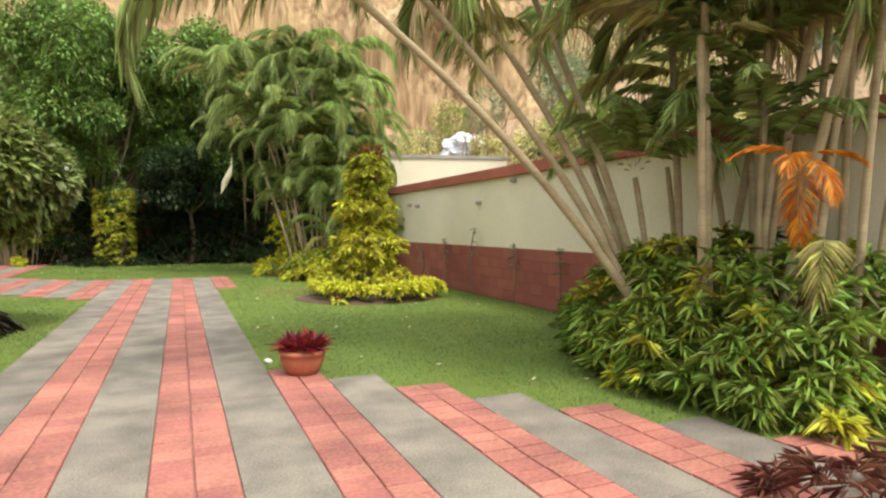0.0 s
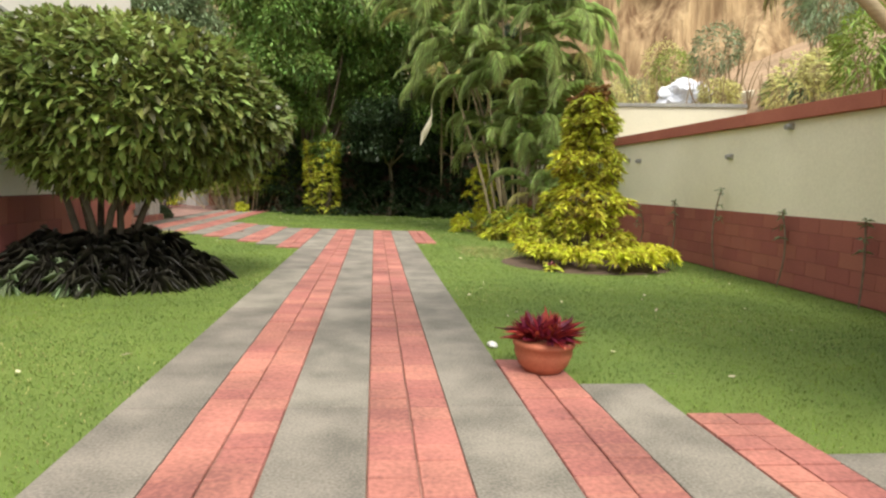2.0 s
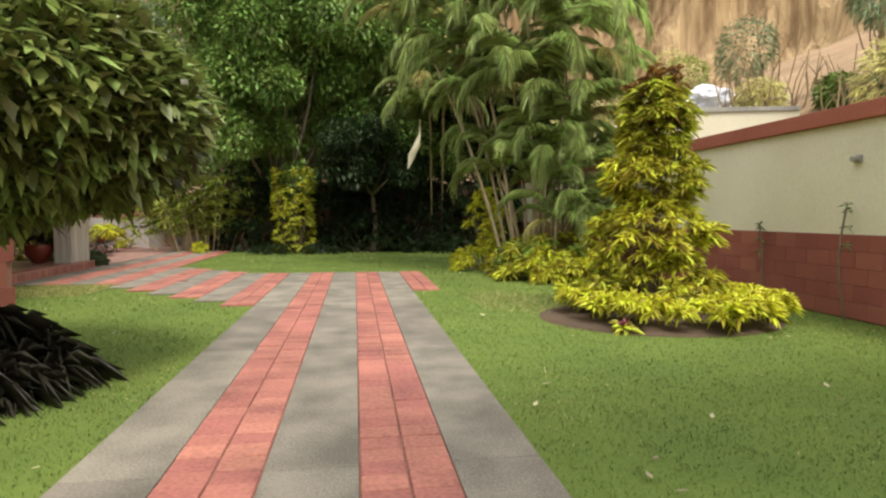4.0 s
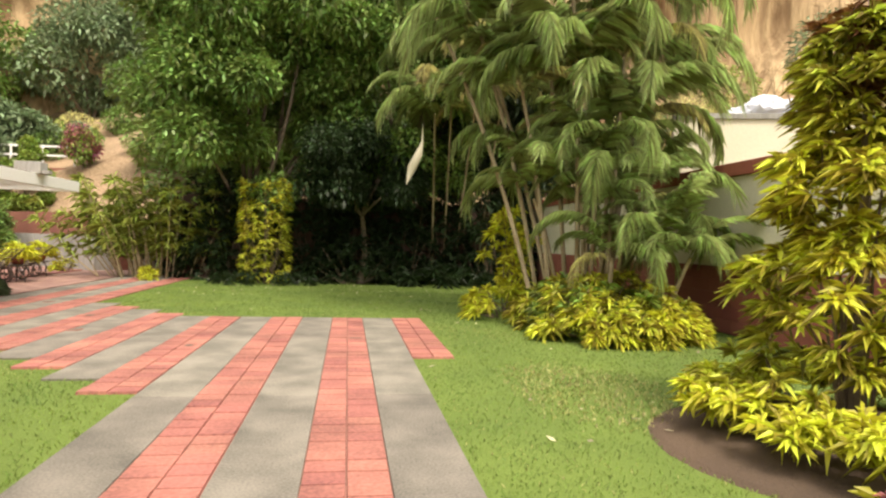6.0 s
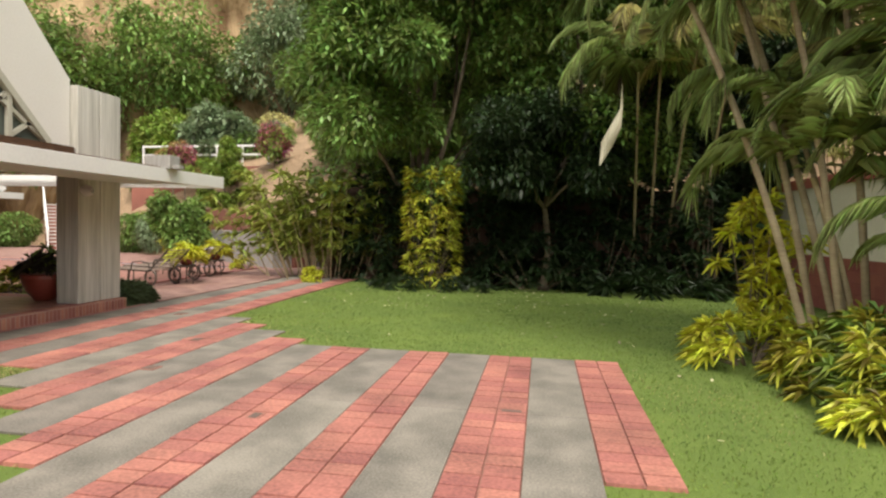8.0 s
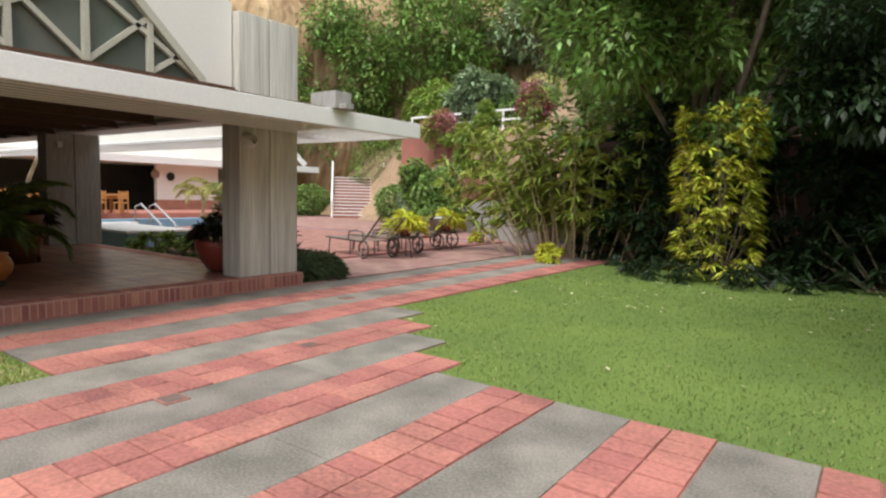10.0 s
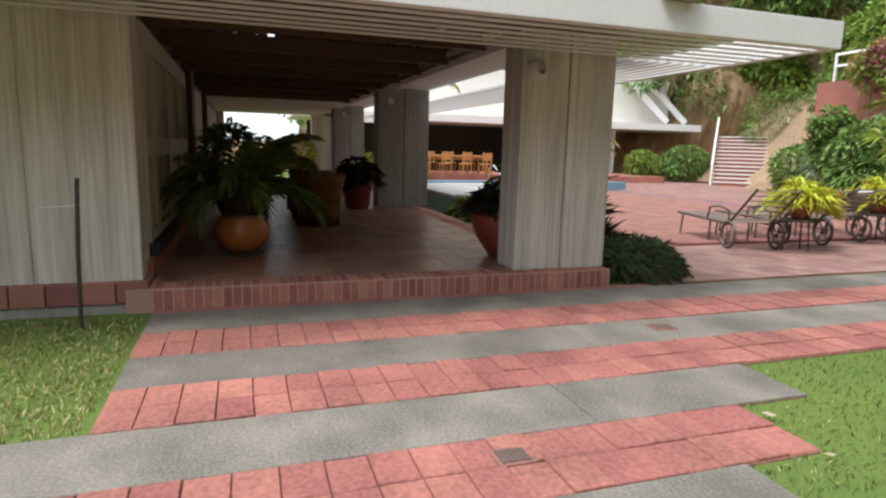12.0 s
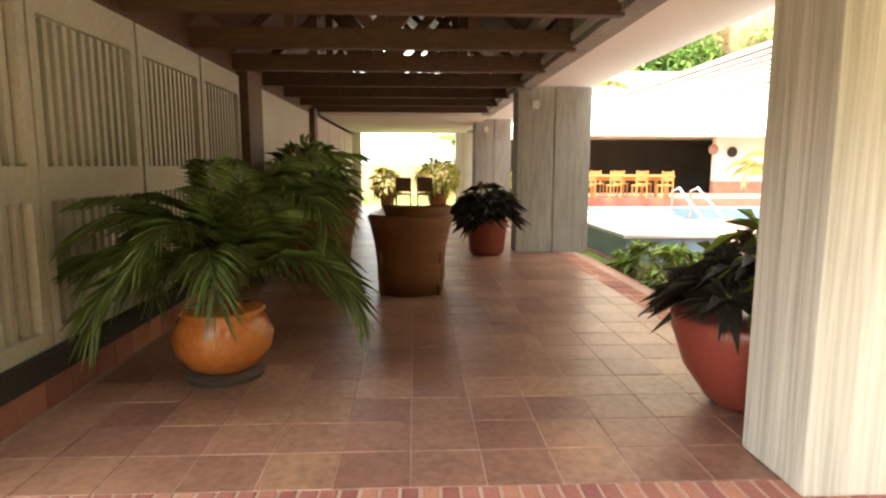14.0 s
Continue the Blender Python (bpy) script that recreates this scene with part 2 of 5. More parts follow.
def beam(bm, a, b, w, h):
    """A square bar from a to b."""
    a, b = Vector(a), Vector(b)
    d = (b - a).normalized()
    s = d.cross(Vector((0, 0, 1)))
    s = s.normalized() if s.length > 1e-4 else Vector((1, 0, 0))
    u = s.cross(d)
    vs = [bm.verts.new(p + s * (i * w / 2) + u * (j * h / 2)) for p in (a, b) for i, j in ((-1, -1), (1, -1), (1, 1), (-1, 1))]
    for f in ((3, 2, 1, 0), (4, 5, 6, 7), (0, 1, 5, 4), (1, 2, 6, 5), (2, 3, 7, 6), (3, 0, 4, 7)):
        bm.faces.new([vs[i] for i in f])
    return bm


def tube(bm, pts, radii, n=8):
    """A round tube through points; radii: one or a list."""
    pts = [Vector(p) for p in pts]
    if not isinstance(radii, (list, tuple)):
        radii = [radii] * len(pts)
    rings = []
    for i, p in enumerate(pts):
        d = (pts[min(i + 1, len(pts) - 1)] - pts[max(i - 1, 0)]).normalized()
        s = d.cross(Vector((0.13, 0.31, 0.94)))
        s = s.normalized() if s.length > 1e-3 else Vector((1, 0, 0))
        u = s.cross(d)
        rings.append([bm.verts.new(p + (s * math.cos(k * math.tau / n) + u * math.sin(k * math.tau / n)) * radii[i]) for k in range(n)])
    for a, b in zip(rings, rings[1:]):
        for k in range(n):
            bm.faces.new((a[k], a[(k + 1) % n], b[(k + 1) % n], b[k]))
    bm.faces.new(rings[0]), bm.faces.new(rings[-1][::-1])
    return bm


def lathe(bm, profile, n=28):
    rings = [[bm.verts.new((r * math.cos(k * math.tau / n), r * math.sin(k * math.tau / n), z)) for k in range(n)] for r, z in profile]
    for a, b in zip(rings, rings[1:]):
        for k in range(n):
            bm.faces.new((a[k], a[(k + 1) % n], b[(k + 1) % n], b[k]))
    bm.faces.new(rings[0][::-1]), bm.faces.new(rings[-1])
    return bm


def sheet(x0, x1, y0, y1, z):
    bm = bmesh.new()
    bm.faces.new([bm.verts.new(p) for p in ((x0, y0, z), (x1, y0, z), (x1, y1, z), (x0, y1, z))])
    return bm


def prism(outline, x0, x1):
    """An outline in (y, z), from x0 to x1."""
    bm = bmesh.new()
    a = [bm.verts.new((x0, y, z)) for y, z in outline]
    b = [bm.verts.new((x1, y, z)) for y, z in outline]
    bm.faces.new(a[::-1]), bm.faces.new(b)
    for i in range(len(a)):
        j = (i + 1) % len(a)
        bm.faces.new((a[i], a[j], b[j], b[i]))
    bmesh.ops.recalc_face_normals(bm, faces=bm.faces)
    return bm


rng = np.random.default_rng(7)


def unit(v):
    return v / np.maximum(np.linalg.norm(v, axis=-1, keepdims=True), 1e-6)


def leaf_mesh(name, base, way, length, width, material, droop=0.25, fold=0.0):
    """Many leaves as one mesh: each starts at base, runs along way, widest past its third, and bends down to its tip."""
    n = len(base)
    length = np.broadcast_to(length, n)[:, None]
    width = np.broadcast_to(width, n)[:, None]
    way = unit(way)
    side = unit(np.cross(way, np.array([0.0, 0.0, 1.0])) + rng.normal(0, 0.25, (n, 3)))
    down = np.array([0.0, 0.0, -1.0])
    p0 = base
    p1 = base + way * length * 0.45 + down * length * droop * 0.2
    p2 = base + way * length * 0.97 + down * length * droop
    v = np.empty((n, 4, 3))
    v[:, 0], v[:, 1], v[:, 2], v[:, 3] = p0, p1 - side * width / 2, p2, p1 + side * width / 2
    tri = np.empty((n, 2, 3), np.int32)
    k = np.arange(n)[:, None] * 4
    tri[:, 0], tri[:, 1] = k + [0, 1, 2], k + [0, 2, 3]
    me = bpy.data.meshes.new(name)
    me.vertices.add(n * 4)
    me.vertices.foreach_set("co", v.ravel())
    me.loops.add(n * 6)
    me.loops.foreach_set("vertex_index", tri.ravel())
    me.polygons.add(n * 2)
    me.polygons.foreach_set("loop_start", np.arange(0, n * 6, 3))
    me.polygons.foreach_set("loop_total", np.full(n * 2, 3))
    me.update(calc_edges=True)
    me.materials.append(material)
    return me


def lumpy(n, centre, radii, inner=0.55, lumps=9, amp=0.22, low=-1.0):
    """Points in the outer shell of an uneven ball, with their outward ways."""
    d = unit(rng.normal(size=(n, 3)))
    d = d[d[:, 2] > low]
    knobs = unit(rng.normal(size=(lumps, 3)))
    bulge = np.max(d @ knobs.T, axis=1)
    r = (1 - amp + amp * np.clip(bulge * 1.6 - 0.6, -0.4, 1)) * (inner + (1 - inner) * rng.random(len(d)) ** 0.5)
    return np.array(centre) + d * r[:, None] * np.array(radii), d


def foliage(name, parent, centre, radii, n, length, width, material, label="", inner=0.6, droop=0.4, lumps=9, amp=0.22, low=-1.0, wild=0.7, up=0.0):
    p, d = lumpy(n, centre, radii, inner, lumps, amp, low)
    w = d + rng.normal(0, wild, d.shape) + np.array([0, 0, up])
    m = len(p)
    return part(name, leaf_mesh(name, p, w, length * rng.uniform(0.6, 1.25, m), width * rng.uniform(0.7, 1.2, m), material, droop), None, parent, label)


def rosettes(name, parent, spots, leaves, length, width, material, label="", rise=0.7, droop=0.55):
    """Tufts of strap leaves at the spots (each: place and axis)."""
    P, A = np.array([s[0] for s in spots], float), unit(np.array([s[1] for s in spots], float))
    n = len(P) * leaves
    base = np.repeat(P, leaves, 0) + rng.normal(0, length * 0.05, (n, 3))
    w = np.repeat(A, leaves, 0) * rise + unit(rng.normal(size=(n, 3))) * 0.95
    w[:, 2] = np.where(w[:, 2] < -0.25, -w[:, 2] * 0.4, w[:, 2])
    return part(name, leaf_mesh(name, base, w, length * rng.uniform(0.65, 1.2, n), width * rng.uniform(0.75, 1.2, n), material, droop), None, parent, label)

# ---- ground, paving, lawn ----
S = 0.53


def edge(i):
    return 0.80 + S * i


part("ground", sheet(-600, 600, -600, 600, -0.022), M_TURF)
tagged(bpy.data.objects["ground"], "green turf and soil ground", "ground", kind="structure")

NEAR = {-6: 15.86, -7: 16.4, -8: 16.92, -9: 17.43, -10: 17.95, -11: 18.52, -12: 19.2, -13: 19.2, -14: 19.2, -15: 19.2}
FAR = {-6: 21.15, -7: 21.15, -8: 21.52, -9: 22.04, -10: 22.5, -11: 23.03, -12: 31.5, -13: 31.5, -14: 31.5, -15: 31.5}
runs = []
for i in range(-5, 0):
    runs.append((i, -6.0, 21.15))
runs += [(0, -6.0, 7.46), (0, 17.47, 21.15)]
for i in range(1, 9):
    runs.append((i, -6.0, 7.46 - 0.62 * i))
for i in NEAR:
    runs.append((i, NEAR[i], FAR[i]))

paving = thing("pavement", "striped garden path of grey concrete and red clay tiles", "pavement", kind="structure")
bm = bmesh.new()
for i, y0, y1 in runs:
    box(bm, edge(i) + 0.001, edge(i + 1) - 0.001, y0 + 0.01, y1 - 0.01, -0.12, -0.012)
part("mortar_bed", bm, M_BED, paving, "dark sunken mortar joints")
tile_runs = []
for i, y0, y1 in runs:
    if i % 2:
        # concrete strips, cast in bays
        y = y0
        while y < y1 - 0.05:
            e = min(y1, y + 3.1)
            if y1 - e < 0.8:
                e = y1
            part("concrete_slab", cube(edge(i) + 0.003, edge(i + 1) - 0.003, y + 0.002, e - 0.002, -0.1, 0.0, 0.006), M_CONC, paving)
            y = e
    else:
        tile_runs.append((i, y0, y1))

part("edge_course", cube(-7.246, -7.152, 19.2, 24.0, -0.1, 0.002, 0.004), M_TILE_OLD, paving, "pale brick course at the step foot")
# terrace towards the pool
terrace = thing("terrace_floor", "worn red clay tile terrace beside the pool", "terrace", kind="structure")
part("terrace_bed", cube(-30.0, -7.24, 24.0, 45.0, -0.12, -0.014), M_BED, terrace)

# ---- porch ----
FLOOR = 0.18
porch = thing("porch_floor", "raised porch floor of glazed red clay tiles with a brick edge", "floor", kind="structure")
part("porch_bed", cube(-24.5, -7.27, 19.0, 23.35, -0.1, FLOOR - 0.003), M_JOINT, porch)
part("step_bed", cube(-7.272, -7.245, 19.22, 23.5, -0.05, FLOOR - 0.003), M_JOINT, porch)

COLX = (-7.36, -13.8, -19.6)


def column(x, y0, y1, top, label, depth=0.42, bottom=FLOOR, face=M_BOARD):
    c = thing("concrete_column", label, "column", "porch columns", (x, 0, 0), kind="structure")
    bm = bmesh.new()
    mid = (y0 + y1) / 2
    box(bm, -depth, 0.0, y0, mid - 0.012, bottom, top, 0.012)
    box(bm, -depth, 0.0, mid + 0.012, y1, bottom, top, 0.012)
    part("shaft", bm, face, c)
    part("groove", cube(-depth + 0.02, -0.025, mid - 0.02, mid + 0.02, bottom, top - 0.01), M_GREYW, c)
    return c


column(COLX[0], 22.46, 23.48, 3.86, "tall board-marked concrete porch column rising above the roof")
column(COLX[1], 22.46, 23.5, 2.5, "smooth grey concrete porch column by the pool", face=M_GREYW)
column(COLX[2], 22.46, 23.3, 2.5, "smooth grey concrete porch column by the pool", depth=0.8, face=M_GREYW)
# left end pier, four boards wide
pier = thing("concrete_pier", "wide board-marked concrete pier on a brick base", "pier", kind="structure")
bm = bmesh.new()
for a, b in ((17.3, 18.35), (18.38, 19.12)):
    box(bm, -7.8, -7.36, a, b, 0.2, 2.62, 0.012)
box(bm, -7.78, -7.38, 18.3, 18.4, 0.2, 2.6)
part("shaft", bm, M_BOARD, pier)
part("brick_plinth", cube(-7.85, -7.3, 15.7, 19.16, -0.1, 0.06, 0.01), M_GREYW, pier, "grey plinth under bricks")
for k in range(14):
    y = 15.75 + k * 0.245
    part("brick", cube(-7.8, -7.28, y, y + 0.235, 0.062, 0.235, 0.008), M_TILE_OLD, pier)

# house block beside the lawn
house = thing("house_wall", "tall cream house wall with a dark red block base", "wall", kind="structure")
part("wall", cube(-9.0, -5.22, -8.0, 15.7, 1.12, 6.9), M_WHITE, house)
part("wall_return", cube(-9.0, -7.8, 15.7, 19.0, 0.0, 4.5), M_WHITE, house)
part("base_core", cube(-9.0, -5.235, -8.0, 15.68, -0.1, 1.118), M_BED, house)
for r in range(3):
    for k in range(59):
        y = -7.9 + k * 0.4 + (0.2 if r % 2 else 0)
        if y + 0.39 < 15.7 and y > -2:
            part("block", cube(-5.26, -5.2, y, y + 0.392, r * 0.373 - 0.01, r * 0.373 + 0.358, 0.006), M_BLOCK, house)
bm = bmesh.new()
beam(bm, (-5.2, 4.0, 4.55), (-5.2, 11.6, 3.55), 0.05, 0.05)
part("drip_moulding", bm, M_GREYW, house, "thin sloping drip moulding")

# porch roof: white fascia with louvre slats under it
roof = thing("porch_roof", "flat white porch canopy with slatted soffit", "roof", kind="structure")
part("fascia", cube(-6.20, -6.09, 14.5, 24.88, 2.30, 2.53, 0.008), M_FASCIA, roof)
part("side_fascia", cube(-26.0, -6.2, 24.78, 24.88, 2.30, 2.53, 0.008), M_FASCIA, roof)
part("deck", cube(-26.0, -7.8, 22.4, 23.5, 2.50, 2.56), M_FASCIA, roof)
# front deck coloured dark: it stands in for shade between the slats
part("deck", cube(-7.36, -6.2, 14.5, 23.6, 2.50, 2.56), M_WOOD, roof, "deck coloured dark to shade the slat gaps")
part("deck", cube(-7.9, -7.36, 14.5, 22.4, 2.53, 2.58), M_WOOD, roof)
for k in range(6):
    x = -6.30 - k * 0.19
    part("slat", cube(x - 0.035, x + 0.035, 14.5, 24.74, 2.296, 2.307), M_FASCIA, roof)
for k in range(7):
    y = 24.62 - k * 0.15
    part("slat", cube(-26.0, -7.45, y - 0.035, y + 0.035, 2.30, 2.34), M_FASCIA, roof)
part("edge_beam", cube(-26.0, -7.4, 22.42, 22.62, 2.44, 2.80), M_GREYW, roof, "plain rendered beam over the columns")
part("edge_beam", cube(-26.0, -7.4, 18.9, 19.1, 2.36, 2.80), M_WOOD, roof, "dark timber wall plate")
part("edge_beam", cube(-7.6, -7.40, 19.1, 22.42, 2.52, 2.82), M_WOOD, roof, "dark timber front beam")

# ceiling: dark boards on both slopes, and open trusses
bm = bmesh.new()
for s in (0, 1):
    y0, y1 = (19.0, 20.78) if s == 0 else (22.5, 20.72)
    for k in range(12):
        x = -18.45 + k * 0.9
        a, b = y0 + (y1 - y0) * 0.0, y1
        vs = [bm.verts.new(p) for p in ((x, a, 2.80), (x + 0.897, a, 2.80), (x + 0.897, b, 4.22), (x, b, 4.22), (x, a, 2.84), (x + 0.897, a, 2.84), (x + 0.897, b, 4.26), (x, b, 4.26))]
        for f in ((0, 1, 2, 3), (7, 6, 5, 4), (0, 4, 5, 1), (2, 6, 7, 3), (1, 5, 6, 2), (0, 3, 7, 4)):
            bm.faces.new([vs[i] for i in f])
tagged(part("ceiling", bm, M_WOOD), "dark stained board ceiling over open trusses", "ceiling", kind="structure")
far_ceiling = tagged(part("ceiling_far", cube(-24.5, -17.9, 19.0, 22.6, 2.42, 2.5), M_WHITE), "pale flat ceiling at the far porch end", "ceiling", kind="structure")


def truss(x):
    t = thing("roof_truss", "dark stained open timber truss", "truss", "porch trusses", (x, 0, 0))
    for a, b in (((0, 19.05, 2.50), (0, 22.45, 2.50)), ((0, 19.05, 2.62), (0, 20.75, 4.1)), ((0, 22.45, 2.62), (0, 20.75, 4.1)), ((0, 20.75, 2.5), (0, 20.75, 4.05)),
                 ((0, 20.7, 2.55), (0, 19.95, 3.36)), ((0, 20.8, 2.55), (0, 21.55, 3.36)), ((0, 19.95, 2.5), (0, 19.95, 3.36)), ((0, 21.55, 2.5), (0, 21.55, 3.36))):
        w = 0.17 if a[2] == b[2] else 0.09
        part("tie_beam" if a[2] == b[2] else "strut", beam(bmesh.new(), a, b, 0.09, w), M_WOOD, t)
    return t


first = truss(-8.3)
for k in range(1, 8):
    copy_thing(first, pose(-8.3 - k * 1.25, 0, 0))

# gable window over the porch front
gable = thing("gable_window", "triangular gable window with pale crossed bars", "window", kind="structure")
apex, l, r, zb = (20.56, 4.25), 19.05, 22.0, 2.84
part("pane", prism([(l, zb), (r, zb), apex], -7.60, -7.58), M_GLASS, gable)
for a, b in (((l, zb), apex), ((r, zb), apex)):
    part("frame", beam(bmesh.new(), (-7.52, *a), (-7.52, *b), 0.1, 0.1), M_LOUV, gable)
for y in (19.8, 20.56, 21.3):
    z = zb + (4.25 - zb) * (1 - abs(y - 20.54) / 1.48)
    part("mullion", beam(bmesh.new(), (-7.53, y, zb), (-7.53, y, z), 0.07, 0.07), M_LOUV, gable)
for a, b in (((19.05, zb), (20.56, 3.75)), ((19.8, 3.5), (20.56, zb)), ((20.56, zb), (21.3, 3.5)), ((20.56, 3.75), (22.0, zb)), ((19.8, zb), (19.4, 3.15)), ((21.3, zb), (21.7, 3.12))):
    part("cross_bar", beam(bmesh.new(), (-7.54, *a), (-7.54, *b), 0.06, 0.06), M_LOUV, gable)
barge = thing("gable_wall", "white rendered gable wall above the porch", "wall", kind="structure")
part("slope", prism([(r, zb), (22.44, zb), (22.44, 3.95), (20.9, 5.6), (20.56, 5.6), (20.56, 4.27)], -7.75, -7.5), M_WHITE, barge)
part("slope", prism([(l, zb), (17.3, zb), (17.3, 3.2), (20.2, 5.6), (20.56, 5.6), (20.56, 4.27)], -7.75, -7.5), M_WHITE, barge)
part("roof_slope", prism([(22.44, 2.86), (22.44, 3.95), (20.9, 5.6), (20.6, 5.5), (22.3, 3.8), (22.3, 2.86)], -17.5, -7.76), M_WHITE, barge)
part("roof_slope", prism([(17.3, 2.86), (17.3, 3.2), (20.2, 5.6), (20.55, 5.5), (17.5, 3.0), (17.5, 2.86)], -17.5, -7.76), M_WHITE, barge)
box_ob = thing("roof_drain_box", "small concrete drain box on the canopy edge", "drain box")
part("body", cube(-6.5, -6.02, 22.98, 23.28, 2.533, 2.76, 0.01), M_GREYW, box_ob)
part("spout", cube(-6.02, -5.9, 23.06, 23.2, 2.535, 2.6), M_GREYW, box_ob)

# louvred wall on the closed side
louv = thing("wall_louvred", "cream louvred wall panels on a dark sill and brick base", "wall", kind="structure")
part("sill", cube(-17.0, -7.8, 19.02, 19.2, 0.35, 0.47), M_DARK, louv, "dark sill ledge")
# near-black sheet gives the louvre gaps their shade by colour
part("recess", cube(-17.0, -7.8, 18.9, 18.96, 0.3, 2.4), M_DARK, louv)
for k in range(40):
    part("brick", cube(-7.85 - k * 0.23, -7.63 - k * 0.23, 19.05, 19.17, FLOOR, 0.345, 0.006), M_BRICK, louv)
panels = [(-8.45, -7.81), (-9.62, -8.47), (-10.85, -9.66), (-12.05, -10.9)]
for pi, (a, b) in enumerate(panels):
    for z0, z1 in ((0.47, 1.31), (1.31, 2.36)):
        bm = bmesh.new()
        box(bm, a, a + 0.07, 19.04, 19.14, z0, z1), box(bm, b - 0.07, b, 19.04, 19.14, z0, z1)
        box(bm, a + 0.07, b - 0.07, 19.04, 19.14, z0, z0 + 0.09), box(bm, a + 0.07, b - 0.07, 19.04, 19.14, z1 - 0.09 if z1 < 2 else z1 - 0.2, z1)
        part("panel_frame", bm, M_LOUV, louv)
        n = int((b - a - 0.14) / 0.085)
        for k in range(n):
            x = a + 0.07 + (k + 0.5) * (b - a - 0.14) / n
            part("louvre_blade", cube(x - 0.021, x + 0.021, 19.06, 19.10, z0 + 0.09, (z1 - 0.09 if z1 < 2 else z1 - 0.2)), M_LOUV, louv)
part("dark_post", cube(-12.7, -12.1, 18.95, 19.22, FLOOR, 2.45), M_WOOD, louv, "dark timber post")
part("plain_panel", cube(-16.6, -12.7, 18.98, 19.1, 0.47, 2.36), M_LOUV, louv)
part("dark_post", cube(-16.9, -16.6, 18.95, 19.2, FLOOR, 2.45), M_WOOD, louv)
part("end_wall", cube(-24.5, -16.9, 18.9, 19.1, FLOOR, 2.45), M_BOARD, louv)
far = thing("far_portal", "pale concrete portal at the far porch end", "wall", kind="structure")
part("jamb", cube(-24.6, -24.2, 18.4, 19.35, 0, 2.5), M_BOARD, far)
part("jamb", cube(-24.6, -24.2, 22.3, 23.4, 0, 2.5), M_BOARD, far)
part("lintel", cube(-24.6, -24.2, 18.4, 23.4, 2.42, 2.9), M_BOARD, far)

# ---- garden wall along the lawn ----
gw = thing("garden_wall", "cream boundary wall with red block base and red capping", "wall", kind="structure")
part("wall", cube(6.55, 6.75, -8.0, 31.0, 1.16, 2.72), M_CREAM, gw)
part("base_core", cube(6.56, 6.74, -8.0, 31.0, -0.2, 1.158), M_BED, gw)
for k in range(13):
    y = -8.0 + 3.0 * k
    part("cap", cube(6.45, 6.85, y, y + 2.996, 2.722, 2.95, 0.012), M_CAP, gw)
block = None
for r in range(5):
    for k in range(62):
        y = 2.0 + k * 0.45 + (0.22 if r % 2 else 0)
        if block is None:
            block = mesh("block", cube(6.53, 6.6, 0, 0.445, 0, 0.228, 0.004), M_BLOCK)
        if r in (0, 1, 2, 3, 4):
            ob = part("block", block, None, gw)
            ob.location = (0, y, r * 0.232)
bw = thing("back_wall", "dark red block wall behind the hedge", "wall", kind="structure")
# red block toned down: the hedge hollow's shade is put into the wall colour
part("wall", cube(-6.0, 6.55, 31.0, 31.2, -0.1, 2.6), mat("shade-dark block", (0.17, 0.085, 0.065), 0.95, (0.07, 0.05, 0.04), scale=6, fine=40, bump=0.6), bw)
part("cap", cube(-6.0, 6.55, 30.95, 31.25, 2.602, 2.75), bpy.data.materials["shade-dark block"], bw)
gr = thing("retaining_wall", "streaked grey concrete retaining wall with red wall above", "wall", kind="structure", at=(-9.3, 33.6, 0), turn=142)
part("concrete", cube(0, 5.2, -0.3, 0.0, -0.1, 1.25, 0.01), M_GREYW, gr)
part("red_wall", cube(-0.5, 9.0, -1.2, -0.75, 0, 2.15, 0.01), M_REDW, gr)
part("return", cube(-0.35, 0.0, -3.5, 0.0, -0.1, 1.25, 0.01), M_GREYW, gr)
part("fill", cube(0, 5.2, -0.76, -0.3, -0.1, 1.2), M_SOIL, gr)
nb = thing("neighbour_wall", "upper cream cross wall of the next plot", "wall", kind="structure", at=(6.76, 22.0, 0), turn=-17)
part("wall", cube(0, 4.8, 0, 0.2, 0, 4.2), M_CREAM, nb)
part("cap", cube(0, 4.8, -0.05, 0.25, 4.202, 4.32, 0.01), M_GREYW, nb)

# ---- distance ----
def cliff():
    bm = bmesh.new()
    cols, rows_ = 150, 26
    grid = []
    for i in range(cols + 1):
        a = radians(-75 + 200 * i / cols)
        line = []
        for j in range(rows_ + 1):
            z = 30 * j / rows_
            rib = noise.noise((a * 26, 0, z * 0.05)) * 1.6 + noise.noise((a * 70, 3, z * 0.12)) * 0.9 + noise.noise((a * 9, 7, z * 0.2)) * 2.5
            r = 44 + z * 0.28 + rib
            line.append(bm.verts.new((r * math.sin(a), 12 + r * math.cos(a), z - 0.5 + noise.noise((a * 8, 2, 1)) * (2 if j == rows_ else 0))))
        grid.append(line)
    for i in range(cols):
        for j in range(rows_):
            bm.faces.new((grid[i][j], grid[i + 1][j], grid[i + 1][j + 1], grid[i][j + 1]))
    ob = part("cliff", bm, M_ROCK, None, smooth=True)
    tagged(ob, "tall ribbed tan rock cliff behind the garden", "cliff", kind="structure")


cliff()


def hill_z(x, y):
    """Height of the slope: it climbs right behind the garden wall and behind the terrace."""
    d = max(x - 7.9, (y - 36) - max(0, (-11 - x)) * 0.45)
    return min(13, -0.3 + min(max(0, d), 4) * 1.15 + max(0, d - 4) * 0.45)


